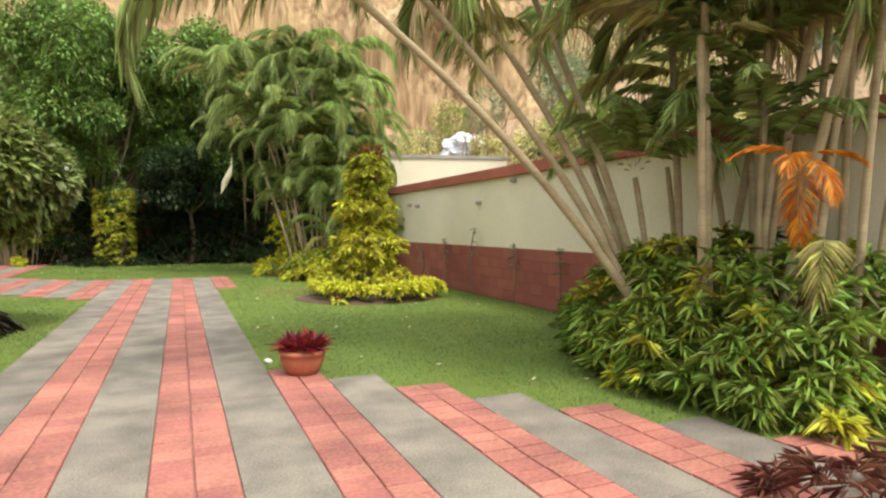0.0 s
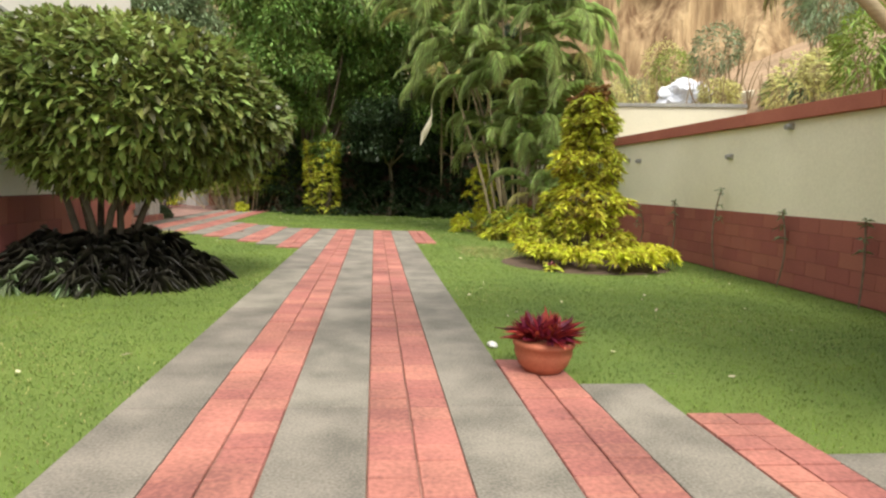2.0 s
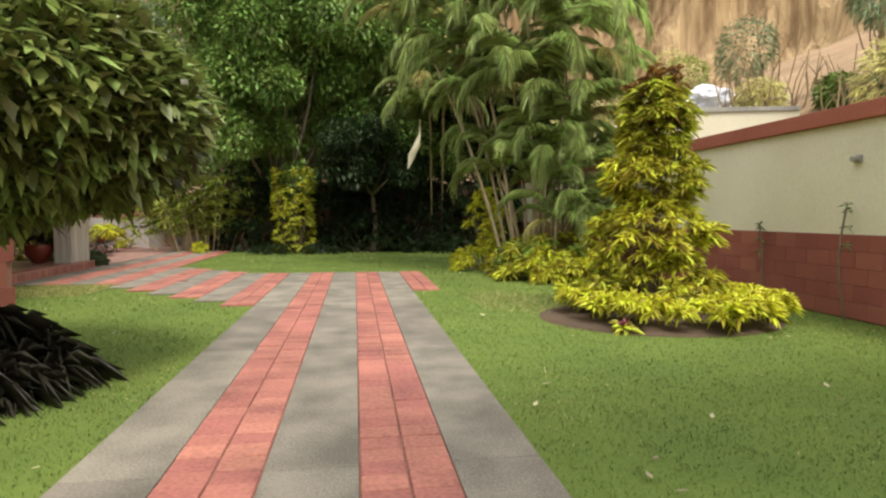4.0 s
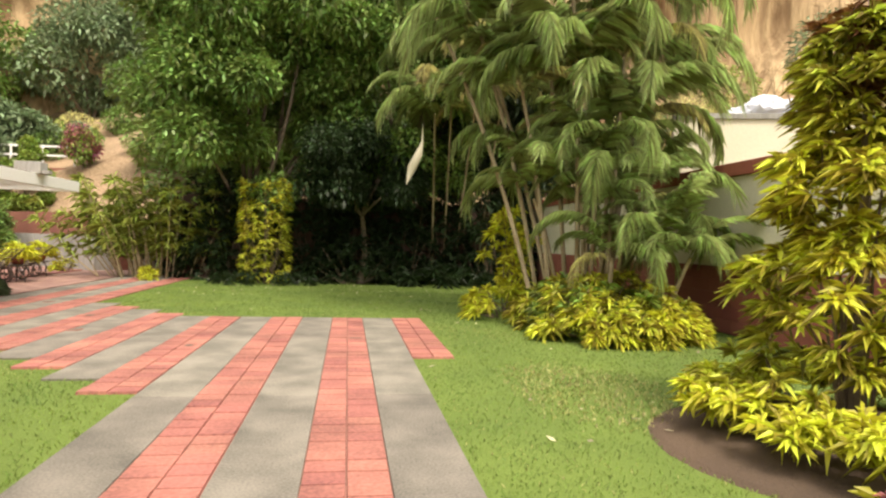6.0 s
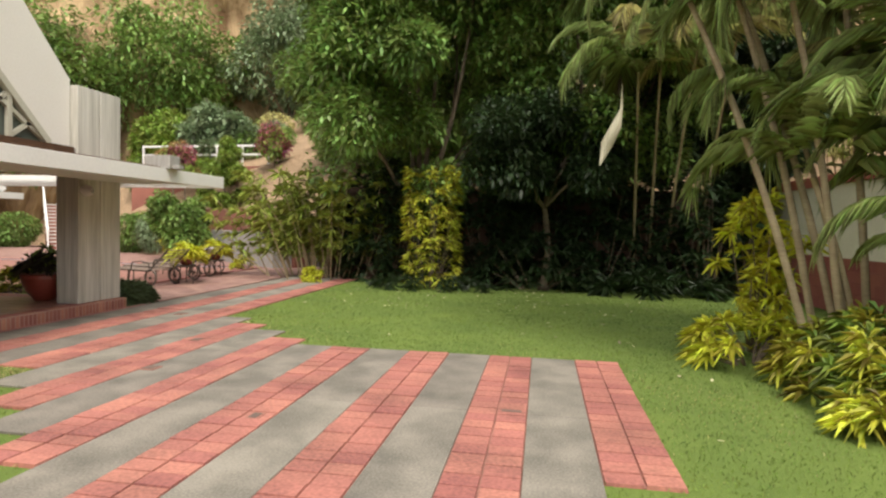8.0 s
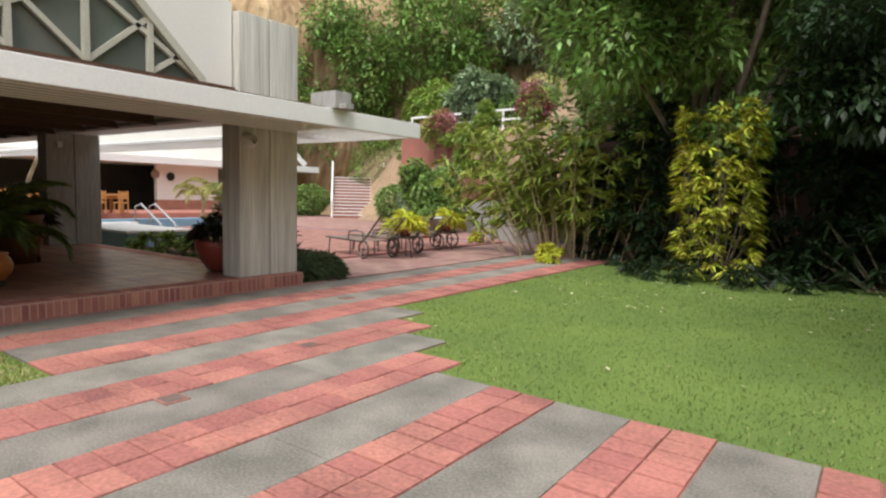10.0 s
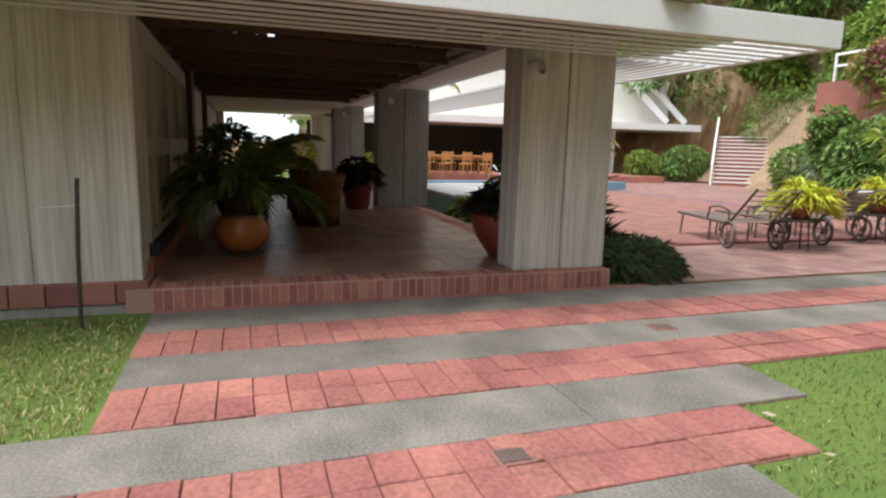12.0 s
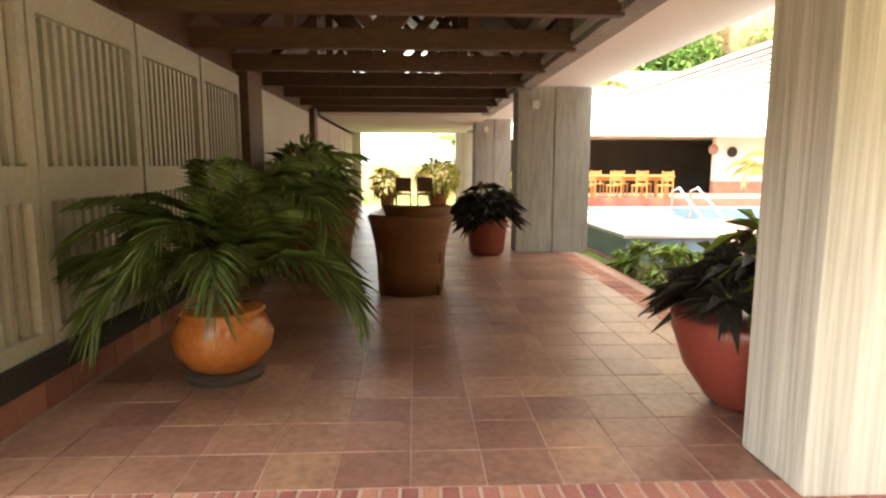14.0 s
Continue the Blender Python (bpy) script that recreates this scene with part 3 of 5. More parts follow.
def hill():
    bm = bmesh.new()
    grid = []
    for i in range(61):
        line = []
        for j in range(41):
            x, y = -50 + 1.7 * i, -8 + 1.7 * j
            h = hill_z(x, y)
            line.append(bm.verts.new((x, y, h + (noise.noise((x * 0.25, y * 0.25, 0)) * 0.6 if h > 0.3 else 0))))
        grid.append(line)
    for i in range(60):
        for j in range(40):
            bm.faces.new((grid[i][j], grid[i + 1][j], grid[i + 1][j + 1], grid[i][j + 1]))
    tagged(part("hillside", bm, M_SLOPE, None, smooth=True), "dry brown planted hillside", "hillside", kind="structure")


hill()

# ---- plants ----


def limb_path(a, b, bend, n=7):
    a, b = Vector(a), Vector(b)
    off = Vector((rng.normal(), rng.normal(), 0)) * bend
    return [a.lerp(b, k / n) + off * math.sin(math.pi * k / n) for k in range(n + 1)]


def tree(name, label, at, height, spread, n, leaf, material, trunk_r=0.16, low=0.3, clumps=26, category="tree", flat=0.75, group="", lean=(0, 0), clump=0.36):
    t = thing(name, label, category, group, at)
    fork = Vector((lean[0] * 0.3, lean[1] * 0.3, height * low))
    bm = bmesh.new()
    tube(bm, limb_path((0, 0, -0.1), fork, 0.1), [trunk_r * (1 - 0.05 * k) for k in range(8)], 9)
    part("trunk", bm, M_BARK, t)
    pts, dirs = [], []
    mid = Vector((lean[0], lean[1], height * (low + 1) / 2))
    per = n // clumps
    bm = bmesh.new()
    for c in range(clumps):
        d = unit(rng.normal(size=3))
        q = rng.uniform(0.45, 0.85)
        c0 = np.array(mid) + d * q * np.array((spread, spread, height * (1 - low) / 2 * 1.0))
        if c < 9:
            tube(bm, limb_path(fork, c0, 0.25), [trunk_r * 0.5 * (1 - 0.11 * k) for k in range(8)], 6)
        rad = spread * clump * rng.uniform(0.7, 1.2)
        p, dd = lumpy(per, c0, (rad, rad, rad * flat), 0.35, 5, 0.3)
        pts.append(p), dirs.append(dd)
    part("limb", bm, M_BARK, t)
    p, d = np.concatenate(pts), np.concatenate(dirs)
    w = d * 0.7 + rng.normal(0, 0.6, d.shape)
    m = len(p)
    part("crown", leaf_mesh("crown", p, w, leaf * rng.uniform(0.6, 1.25, m), leaf * 0.46 * rng.uniform(0.7, 1.2, m), material, 0.3), None, t)
    return t


def frond_mesh(length, rise, leaflet, pairs, material, droop=0.45, narrow=0.021, plume=0.25, name="frond", end=-48):
    """A feather leaf along +x: an arched rib and two rows of hanging leaflets."""
    s = np.linspace(0, 1, 14)
    ang = radians(rise) - s ** 1.3 * radians(rise - end)
    seg = length / 13
    xz = np.cumsum(np.stack([np.cos(ang), np.sin(ang)], 1) * seg, 0)
    rib = np.stack([xz[:, 0], np.zeros(14), xz[:, 1]], 1)
    base, way, ln = [], [], []
    for k in range(pairs):
        f = 0.16 + 0.84 * k / (pairs - 1)
        i = min(12, int(f * 13))
        p = rib[i] + (rib[i + 1] - rib[i]) * (f * 13 - i)
        tan = unit(rib[i + 1] - rib[i])
        for sd in (-1, 1):
            base.append(p)
            way.append(tan * (0.55 + 0.8 * f) + np.array([0, sd, 0]) * (1.0 - 0.5 * f) + np.array([0, 0, plume * (0.5 - f * 0.3)]) + rng.normal(0, 0.1, 3))
            ln.append(leaflet * (0.5 + 0.5 * math.sin(math.pi * min(1, 0.18 + f * 0.85))) * rng.uniform(0.85, 1.1))
    # the rib itself, as short overlapping blades
    for i in range(13):
        for _ in range(2):
            base.append(rib[i]), way.append(rib[i + 1] - rib[i]), ln.append(seg * 1.5)
    n = len(base)
    wid = np.array([narrow] * (n - 26) + [narrow * 0.8] * 26)
    dr = np.where(np.arange(n) < n - 26, droop, 0.0)
    me = leaf_mesh(name, np.array(base), np.array(way), np.array(ln), wid, material, droop)
    return me


FR = [frond_mesh(2.0, 72, 0.46, 52, M_FROND, 0.5, 0.0125, end=-35), frond_mesh(2.3, 84, 0.5, 54, M_FROND, 0.5, 0.0125, end=-25), frond_mesh(1.7, 60, 0.44, 48, M_FROND, 0.6, 0.0125)]
FY = [frond_mesh(2.0, 58, 0.52, 46, M_FRONDY, droop=0.6, narrow=0.0125), frond_mesh(1.7, 40, 0.5, 44, M_FRONDY, droop=0.6, narrow=0.0125)]
FO = [frond_mesh(1.25, 8, 0.5, 30, M_FRONDO, droop=0.35, narrow=0.04)]
FH = [frond_mesh(1.9, 45, 0.5, 42, M_FROND, 0.65, 0.012, end=-70), frond_mesh(2.1, 58, 0.52, 44, M_FRONDY, 0.65, 0.012, end=-65), frond_mesh(2.1, 52, 0.52, 44, M_FROND, 0.65, 0.012, end=-72), frond_mesh(2.3, 68, 0.52, 46, M_FROND, 0.6, 0.016, end=-60)]


FL = [frond_mesh(2.5, 74, 0.62, 60, M_FROND, 0.75, 0.011, end=-80), frond_mesh(2.8, 82, 0.6, 64, M_FROND, 0.75, 0.011, end=-68), frond_mesh(2.3, 55, 0.6, 56, M_FROND, 0.8, 0.011, end=-82)]


def palm(label, at, stems, group="", fronds=7, pool=FR, size=1.0, dry=0.2, r=0.055):
    """A clump: stems (foot x, y; top x, y, z), each with a shaft and its fronds."""
    t = thing("areca_palm", label, "palm", group, at)
    for fx, fy, tx, ty, tz in stems:
        a, b = Vector((fx, fy, -0.05)), Vector((tx, ty, tz))
        mid = a.lerp(b, 0.5) + Vector(((fx - tx) * 0.14, (fy - ty) * 0.14, tz * 0.06))
        pts = [(a * (1 - u) ** 2 + mid * 2 * u * (1 - u) + b * u * u) for u in [k / 12 for k in range(13)]]
        part("stem", tube(bmesh.new(), pts, [r * (1.25 - 0.35 * k / 12) + (0.004 if k % 2 else 0) for k in range(13)], 9), M_PALM, t, smooth=True)
        out = math.degrees(math.atan2(ty - fy, tx - fx))
        for k in range(fronds):
            az = out + 360 * k / fronds + rnd0.uniform(-25, 25)
            me = rnd0.choice(FY) if rnd0.random() < dry else rnd0.choice(pool)
            f = part("frond", me, None, t)
            s = size * rnd0.uniform(0.75, 1.15)
            f.matrix_basis = pose(*b, rnd0.uniform(-12, 12), rnd0.uniform(-18, 22), az) @ Matrix.Scale(s, 4)
    return t


rnd0 = random.Random(11)


def shrub(label, at, spots, leaves, length, width, material, name="shrub", category="shrub", stem=True, rise=0.7, droop=0.5, group="", skirt=None):
    t = thing(name, label, category, group, at)
    if stem:
        bm = bmesh.new()
        for q in spots[:: max(1, len(spots) // 14)]:
            tube(bm, limb_path((q[0][0] * 0.25, q[0][1] * 0.25, -0.03), q[0], 0.04, 4), [0.018, 0.015, 0.012, 0.01, 0.008], 5)
        part("stem", bm, M_BARK, t)
    if stem:
        rosettes("leaves", t, spots, leaves, length, width, material, "", rise, droop)
    else:
        turned = sorted(spots, key=lambda q: math.atan2(q[0][1], q[0][0]))
        n = max(1, len(turned) // 8)
        for k in range(0, len(turned), n):
            rosettes("clump", t, turned[k:k + n], leaves, length, width, material, "", rise, droop)
    if skirt:
        rosettes("leaves", t, skirt[0], *skirt[1:], "", rise, droop)
    return t


def mound(n, rx, ry, h, z0=0.05, power=0.5):
    """Spots over a low dome, facing out."""
    out = []
    while len(out) < n:
        a, q = rng.uniform(0, math.tau), math.sqrt(rng.random())
        x, y = rx * q * math.cos(a), ry * q * math.sin(a)
        top = z0 + h * (1 - q ** 2.4) ** power * rng.uniform(0.65, 1.08)
        out.append(((x, y, top), (x / rx * 0.7, y / ry * 0.7, 0.6)))
        if q > 0.7:
            out.append(((x, y, z0 + rng.uniform(0, 0.6) * h * 0.6), (x / rx, y / ry, 0.25)))
    return out[:n]


# the clipped tree beside the house
ball = thing("clipped_tree", "clipped broad-leaved tree with a rounded heart-shaped crown", "tree", at=(-3.45, 11.3, 0))
bm = bmesh.new()
for k in range(9):
    a = k * 0.7
    tube(bm, limb_path((-0.45 + 0.16 * math.cos(a), 0.16 * math.sin(a), -0.05), (-0.35 + 0.75 * math.cos(a), 0.75 * math.sin(a), 1.75), 0.1), [0.06 - 0.004 * j for j in range(8)], 7)
part("trunk", bm, mat("dark bark", (0.12, 0.095, 0.065), 0.9, (0.05, 0.04, 0.03), scale=20, fine=50, bump=0.8, stretch=(1, 1, 3)), ball)
pts, dirs = [], []
for c, rr, n in (((0.0, 0, 2.45), (1.75, 1.75, 1.08), 13000), ((-0.75, -0.2, 2.55), (1.05, 1.1, 1.0), 4500), ((0.78, 0.3, 2.3), (1.15, 1.2, 0.85), 5000), ((-0.25, 0, 1.9), (1.4, 1.35, 0.72), 6000)):
    p, d = lumpy(n, c, rr, 0.78, 46, 0.16)
    pts.append(p), dirs.append(d)
p, d = np.concatenate(pts), np.concatenate(dirs)
m = len(p)
part("crown", leaf_mesh("crown", p, d * 0.9 + rng.normal(0, 0.9, d.shape), 0.18 * rng.uniform(0.6, 1.25, m), 0.085 * rng.uniform(0.7, 1.2, m), M_BALL, 0.25), None, ball)
shrub("dark strap-leaved plants under the clipped tree", (-3.95, 11.35, 0), mound(130, 1.3, 1.1, 0.6), 20, 0.45, 0.03, M_PURP, "strap_plants", "plant", stem=False, rise=0.5, droop=0.7)
shrub("green strap-leaved plants edging the dark bed", (-4.25, 10.55, 0), mound(20, 0.55, 0.4, 0.25), 18, 0.42, 0.045, M_BLUEG, "strap_plants", "plant", stem=False, rise=0.5, droop=0.7)
shrub("small weedy shrub against the house wall", (-4.95, 7.6, 0), mound(30, 0.3, 0.6, 0.9), 10, 0.18, 0.04, M_YGRN)

# the tiered yellow shrub and its hedge ring
spots = []
for k in range(400):
    z = rng.random() ** 0.8 * 3.15
    tier = 0.86 + 0.16 * math.sin(z * 7.5)
    rr = (1.12 - 0.235 * z) * tier
    a = rng.uniform(0, math.tau)
    q = rng.uniform(0.6, 1.0)
    spots.append(((rr * q * math.cos(a), rr * q * math.sin(a), 0.15 + z), (math.cos(a), math.sin(a), 0.55)))
ring = []
for k in range(280):
    a = rng.uniform(0, math.tau)
    rr = rng.uniform(0.9, 1.5)
    ring.append(((rr * math.cos(a) + 0.15, rr * math.sin(a) - 0.2, 0.2 + rng.uniform(0, 0.18)), (math.cos(a) * 0.5, math.sin(a) * 0.5, 0.9)))
pyr = shrub("tall tiered yellow-green shrub above a low clipped ring", (4.0, 14.3, 0), spots, 24, 0.23, 0.042, M_YGRN, "tiered_shrub", skirt=(ring, 24, 0.2, 0.042, M_LIME))
tip = [((rng.normal(0, 0.16), rng.normal(0, 0.16), 3.2 + rng.uniform(-0.5, 0.3)), (0, 0, 1)) for k in range(40)]
M_BRONZE = leafmat("bronze leaf", (0.34, 0.17, 0.05), (0.14, 0.06, 0.02))
rosettes("bronze_tip", pyr, tip, 18, 0.22, 0.045, M_BRONZE, "bronze-brown dying top leaves")
bm = bmesh.new()
tube(bm, [(0, 0, -0.05), (0.02, 0, 1.5), (0, 0.02, 3.0)], [0.06, 0.05, 0.02], 7)
part("trunk", bm, M_BARK, pyr)
soil = part("soil_bed", lathe(bmesh.new(), [(1.75, -0.04), (1.6, 0.0), (1.2, 0.03), (0.05, 0.05)]), M_SOIL, None)
soil.location = (3.95, 14.05, 0)
soil.scale = (1, 0.85, 1)
tagged(soil, "bare soil bed round the tiered shrub", "soil bed", kind="structure")
bl = thing("bromeliad", "small pink-centred bromeliad at the bed edge", "plant", at=(2.95, 12.95, 0.02))
rosettes("leaves", bl, [((0, 0, 0.03), (0, 0, 1))], 26, 0.28, 0.05, M_LIME)
rosettes("flower", bl, [((0, 0, 0.1), (0, 0, 1))], 14, 0.12, 0.04, M_PINK, "bright pink centre leaves")

# croton bed and its palms
shrub("low bed of yellow-green crotons round the palms", (4.35, 19.9, 0), mound(170, 1.5, 1.75, 0.85), 24, 0.29, 0.045, M_YGRN, "croton_bed", skirt=(mound(90, 1.4, 1.6, 0.85), 18, 0.28, 0.045, M_GREEN))
shrub("lime front edge of the croton bed", (4.2, 18.75, 0), mound(70, 1.3, 0.6, 0.5), 22, 0.27, 0.045, M_YGRN, "croton_bed", skirt=(mound(40, 1.3, 0.6, 0.5), 20, 0.27, 0.045, M_LIME))
shrub("upright lime croton beside a leaning palm", (3.35, 22.4, 0), [((rng.normal(0, 0.22), rng.normal(0, 0.25), z), (rng.normal(), rng.normal(), 0.8)) for z in np.linspace(0.3, 2.15, 46)], 22, 0.3, 0.055, M_LIME, "croton")
shrub("lime crotons at the foot of the upright croton", (3.0, 21.6, 0), mound(40, 0.75, 0.8, 0.5), 22, 0.3, 0.05, M_LIME, "croton_bed")
palm("tall areca palm clump with drooping green fronds", (4.4, 20.6, 0), [(-0.9, 0.3, -3.0, 1.4, 6.2), (-0.5, 0.5, -2.2, 2.2, 6.9), (0.0, 0.2, -0.4, 0.4, 6.6), (0.25, -0.1, 0.4, -0.4, 5.6), (0.5, 0.4, 1.2, 0.6, 5.0), (-0.2, 0.6, -0.9, 1.0, 7.2), (0.1, 0.5, 0.6, 1.2, 7.0), (-0.6, 0.3, -1.3, 0.4, 4.3), (-0.2, 0.1, -0.5, -0.3, 4.6), (0.3, 0.3, 0.9, 0.1, 3.9), (0.0, 0.6, 0.1, 1.1, 5.0), (-0.7, 0.7, -1.9, 1.1, 5.2), (0.2, 0.1, 0.2, -0.3, 3.2)], fronds=12, pool=FL + FL + FH, size=1.05, dry=0.08, r=0.036)
palm("young areca palm fronds at the foot of the clump", (4.6, 20.0, 0), [(0.3, -0.3, 0.5, -0.4, 1.15), (0.6, 0.1, 0.95, -0.1, 1.7), (-0.2, -0.2, -0.2, -0.3, 1.25), (0.7, -0.4, 1.0, -0.7, 1.3)], fronds=9, pool=FR + FL, size=0.75, dry=0.05, r=0.035)
palm("low arching areca fronds filling the clump", (4.5, 20.7, 0), [(-0.5, 0.2, -1.1, 0.3, 2.3), (-0.1, -0.1, -0.2, -0.5, 2.6), (0.3, 0.0, 0.6, -0.4, 2.2), (0.5, 0.4, 1.2, 0.3, 2.7), (0.0, 0.4, 0.1, 0.8, 3.0), (-0.4, 0.6, -1.0, 1.2, 3.2), (0.2, 0.2, 0.3, 0.1, 2.0)], fronds=8, pool=FR + FL, size=0.85, dry=0.08, r=0.032)
palm("areca palm hanging over the dark hedge", (2.7, 26.9, 0), [(0.2, 4.0, -0.3, 0.8, 5.2), (1.0, 4.0, 0.9, 0.6, 5.6), (0.6, 4.0, 0.2, 0.6, 7.0), (1.8, 4.0, 1.9, 1.2, 6.2)], fronds=12, pool=FL + FH, size=1.15, dry=0.2, r=0.03)
sp = thing("palm_spathe", "large pale dry palm spathe hanging from the fronds", "palm leaf", at=(1.9, 26.4, 4.15), turn=25)
bm = bmesh.new()
tube(bm, [(0, 0, 0.5), (0, 0, 0), (-0.1, 0, -0.35), (-0.3, 0.02, -0.75), (-0.45, 0.02, -1.2)], [0.012, 0.03, 0.11, 0.13, 0.01], 8)
part("blade", bm, mat("dry spathe", (0.62, 0.58, 0.42), 0.8, (0.42, 0.38, 0.25)), sp, smooth=True)

# right foreground clump
shrub("dense glossy green bush under the palms", (5.6, 5.4, 0), mound(400, 1.65, 2.35, 1.4), 20, 0.27, 0.045, M_GREEN, "palm_bed_bush", skirt=(mound(90, 1.7, 2.4, 1.4), 16, 0.25, 0.042, M_YGRN))
shrub("yellow-tipped leaves at the bush edge", (4.75, 4.9, 0), mound(110, 0.75, 1.6, 0.8), 18, 0.26, 0.042, M_GREEN, "palm_bed_bush", skirt=(mound(40, 0.8, 1.6, 0.8), 16, 0.25, 0.042, M_YGRN))
palm("large areca palm clump arching over the path", (5.4, 5.9, 0), [(-0.4, -0.2, -4.0, 0.5, 3.9), (-0.35, 0.0, -3.2, 1.0, 4.3), (-0.3, 0.15, -2.3, 1.3, 4.4), (-0.2, 0.3, -1.5, 1.3, 4.7), (-0.1, 0.5, -0.9, 2.0, 4.2), (-0.6, -0.75, -0.7, -0.75, 3.5), (-0.35, -0.6, -0.5, -0.6, 3.9), (0.1, 0.2, 0.2, 0.6, 4.4), (0.3, -0.6, 0.5, -1.2, 4.2), (0.45, 0.0, 0.9, -0.4, 4.0), (0.2, -0.9, 0.1, -1.9, 3.9), (0.6, -0.7, 1.0, -1.3, 3.6)], fronds=10, pool=FR + FL, dry=0.25, r=0.04)
palm("young palm shoots among the bush", (5.5, 5.9, 0), [(-0.3, 0.3, -0.5, 0.5, 2.2), (0.1, 0.0, 0.0, -0.2, 2.5), (0.4, 0.6, 0.4, 0.9, 2.4), (0.2, -0.6, 0.1, -0.9, 2.3)], fronds=8, size=0.8, dry=0.2, r=0.035)
palm("slender yellowing areca palm stems by the wall", (5.9, 5.2, 0), [(0.0, 0.2, 0.1, 0.5, 3.6), (0.1, -0.3, 0.25, -0.4, 4.2), (-0.2, -0.5, -0.1, -0.9, 3.9), (0.2, 0.6, 0.1, 1.2, 3.4), (0.25, -0.8, 0.3, -1.3, 3.8), (0.35, 0.1, 0.4, 0.0, 4.4), (-0.3, 0.0, -0.25, -0.1, 4.6), (0.3, -0.5, 0.35, -0.6, 4.5), (-0.1, -0.9, 0.0, -1.1, 4.2)], fronds=6, dry=0.5, r=0.035)
dead = thing("dead_frond", "bright orange dead palm frond on the stems", "palm frond", at=(4.75, 4.1, 2.2), turn=0)
for az, tilt, s in ((205, 0, 0.42), (150, -18, 0.42), (250, 25, 0.42), (320, -10, 0.36), (215, 60, 0.55)):
    f = part("leaf_spray", FO[0], None, dead)
    f.matrix_basis = pose(0, 0, 0, 0, tilt, az) @ Matrix.Scale(s, 4)
yel = thing("dead_frond", "yellow dying frond low on the palm", "palm frond", at=(4.75, 3.85, 1.45))
f = part("leaf_spray", FY[1], None, yel)
f.matrix_basis = pose(0, 0, 0, 0, 25, 210) @ Matrix.Scale(0.55, 4)
M_DRYRED = leafmat("dry red leaf", (0.26, 0.09, 0.06), (0.12, 0.05, 0.035))
shrub("low dry reddish ground plants at the path edge", (3.45, 2.7, 0), mound(40, 0.75, 0.45, 0.2), 16, 0.26, 0.018, M_DRYRED, "ground_plants", "plant", stem=False)
kerb = thing("brick_kerb", "red brick edging at the path corner", "kerb", at=(3.6, 2.25, 0))
for k in range(6):
    part("brick", cube(k * 0.24, k * 0.24 + 0.23, 0, 0.11, -0.02, 0.09, 0.008), M_BRICK, kerb)

# stakes and thin plants along the garden wall
for y, h in ((15.2, 1.3), (13.4, 1.6), (11.6, 1.25), (9.9, 1.2), (17.0, 1.1)):
    t = thing("climber_seedling", "thin bare climber with a few leaves by the wall", "plant", "wall climbers", (6.35, y, -0.02))
    bm = bmesh.new()
    tube(bm, limb_path((0, 0, 0), (0.06, 0.1, h), 0.05), 0.014, 5)
    part("stem", bm, M_BARK, t)
    rosettes("leaves", t, [((0.05, 0.08, h * u), (0, 0, 1)) for u in (0.65, 0.8, 0.95, 1.0)], 7, 0.13, 0.035, M_BLUEG)
for y, z in ((13.48, 2.2), (17.5, 2.25), (18.18, 2.3), (11.85, 2.62)):
    t = thing("wall_light", "small grey round light on the garden wall", "wall light", "garden wall lights", (6.55, y, z))
    part("base", cube(-0.05, 0, -0.06, 0.06, -0.05, 0.05, 0.012), M_GREYW, t)
    part("lamp_cap", tube(bmesh.new(), [(-0.05, 0, 0), (-0.12, 0, -0.01)], [0.055, 0.04], 12), M_GREYW, t)

# back hedge
tree("mango_tree", "large dense dark green tree over the back hedge", (-3.4, 31.3, 0), 12.5, 4.7, 100000, 0.24, M_TREE, 0.2, 0.13, 66, clump=0.3)
tree("mango_tree", "dark green tree overhanging the back wall", (1.6, 31.8, 0), 12.0, 4.0, 76000, 0.24, M_TREE, 0.18, 0.16, 48, clump=0.32)
# M_DEEP plants below hold the shade under the trees in their leaf colour
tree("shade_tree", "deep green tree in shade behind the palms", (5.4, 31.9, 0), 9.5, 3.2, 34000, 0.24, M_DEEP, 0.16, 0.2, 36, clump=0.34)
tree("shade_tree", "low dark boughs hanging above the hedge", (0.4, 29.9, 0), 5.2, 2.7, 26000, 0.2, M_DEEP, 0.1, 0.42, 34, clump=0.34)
shrub("tall yellow-green column of leaves by the hedge", (-2.55, 29.2, 0), [((0.62 * math.cos(a), 0.6 * math.sin(a), z), (math.cos(a), math.sin(a), 0.4)) for a, z in zip(rng.uniform(0, math.tau, 170), rng.uniform(0.15, 3.15, 170))], 18, 0.26, 0.055, M_YGRN, "column_shrub")
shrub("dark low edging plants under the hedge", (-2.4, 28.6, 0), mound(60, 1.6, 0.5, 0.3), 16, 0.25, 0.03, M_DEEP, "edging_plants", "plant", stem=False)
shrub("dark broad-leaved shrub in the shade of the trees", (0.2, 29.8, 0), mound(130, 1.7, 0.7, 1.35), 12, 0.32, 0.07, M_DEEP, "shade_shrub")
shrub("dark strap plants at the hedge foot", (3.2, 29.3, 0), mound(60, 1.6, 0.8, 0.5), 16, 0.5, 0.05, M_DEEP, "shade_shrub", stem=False)
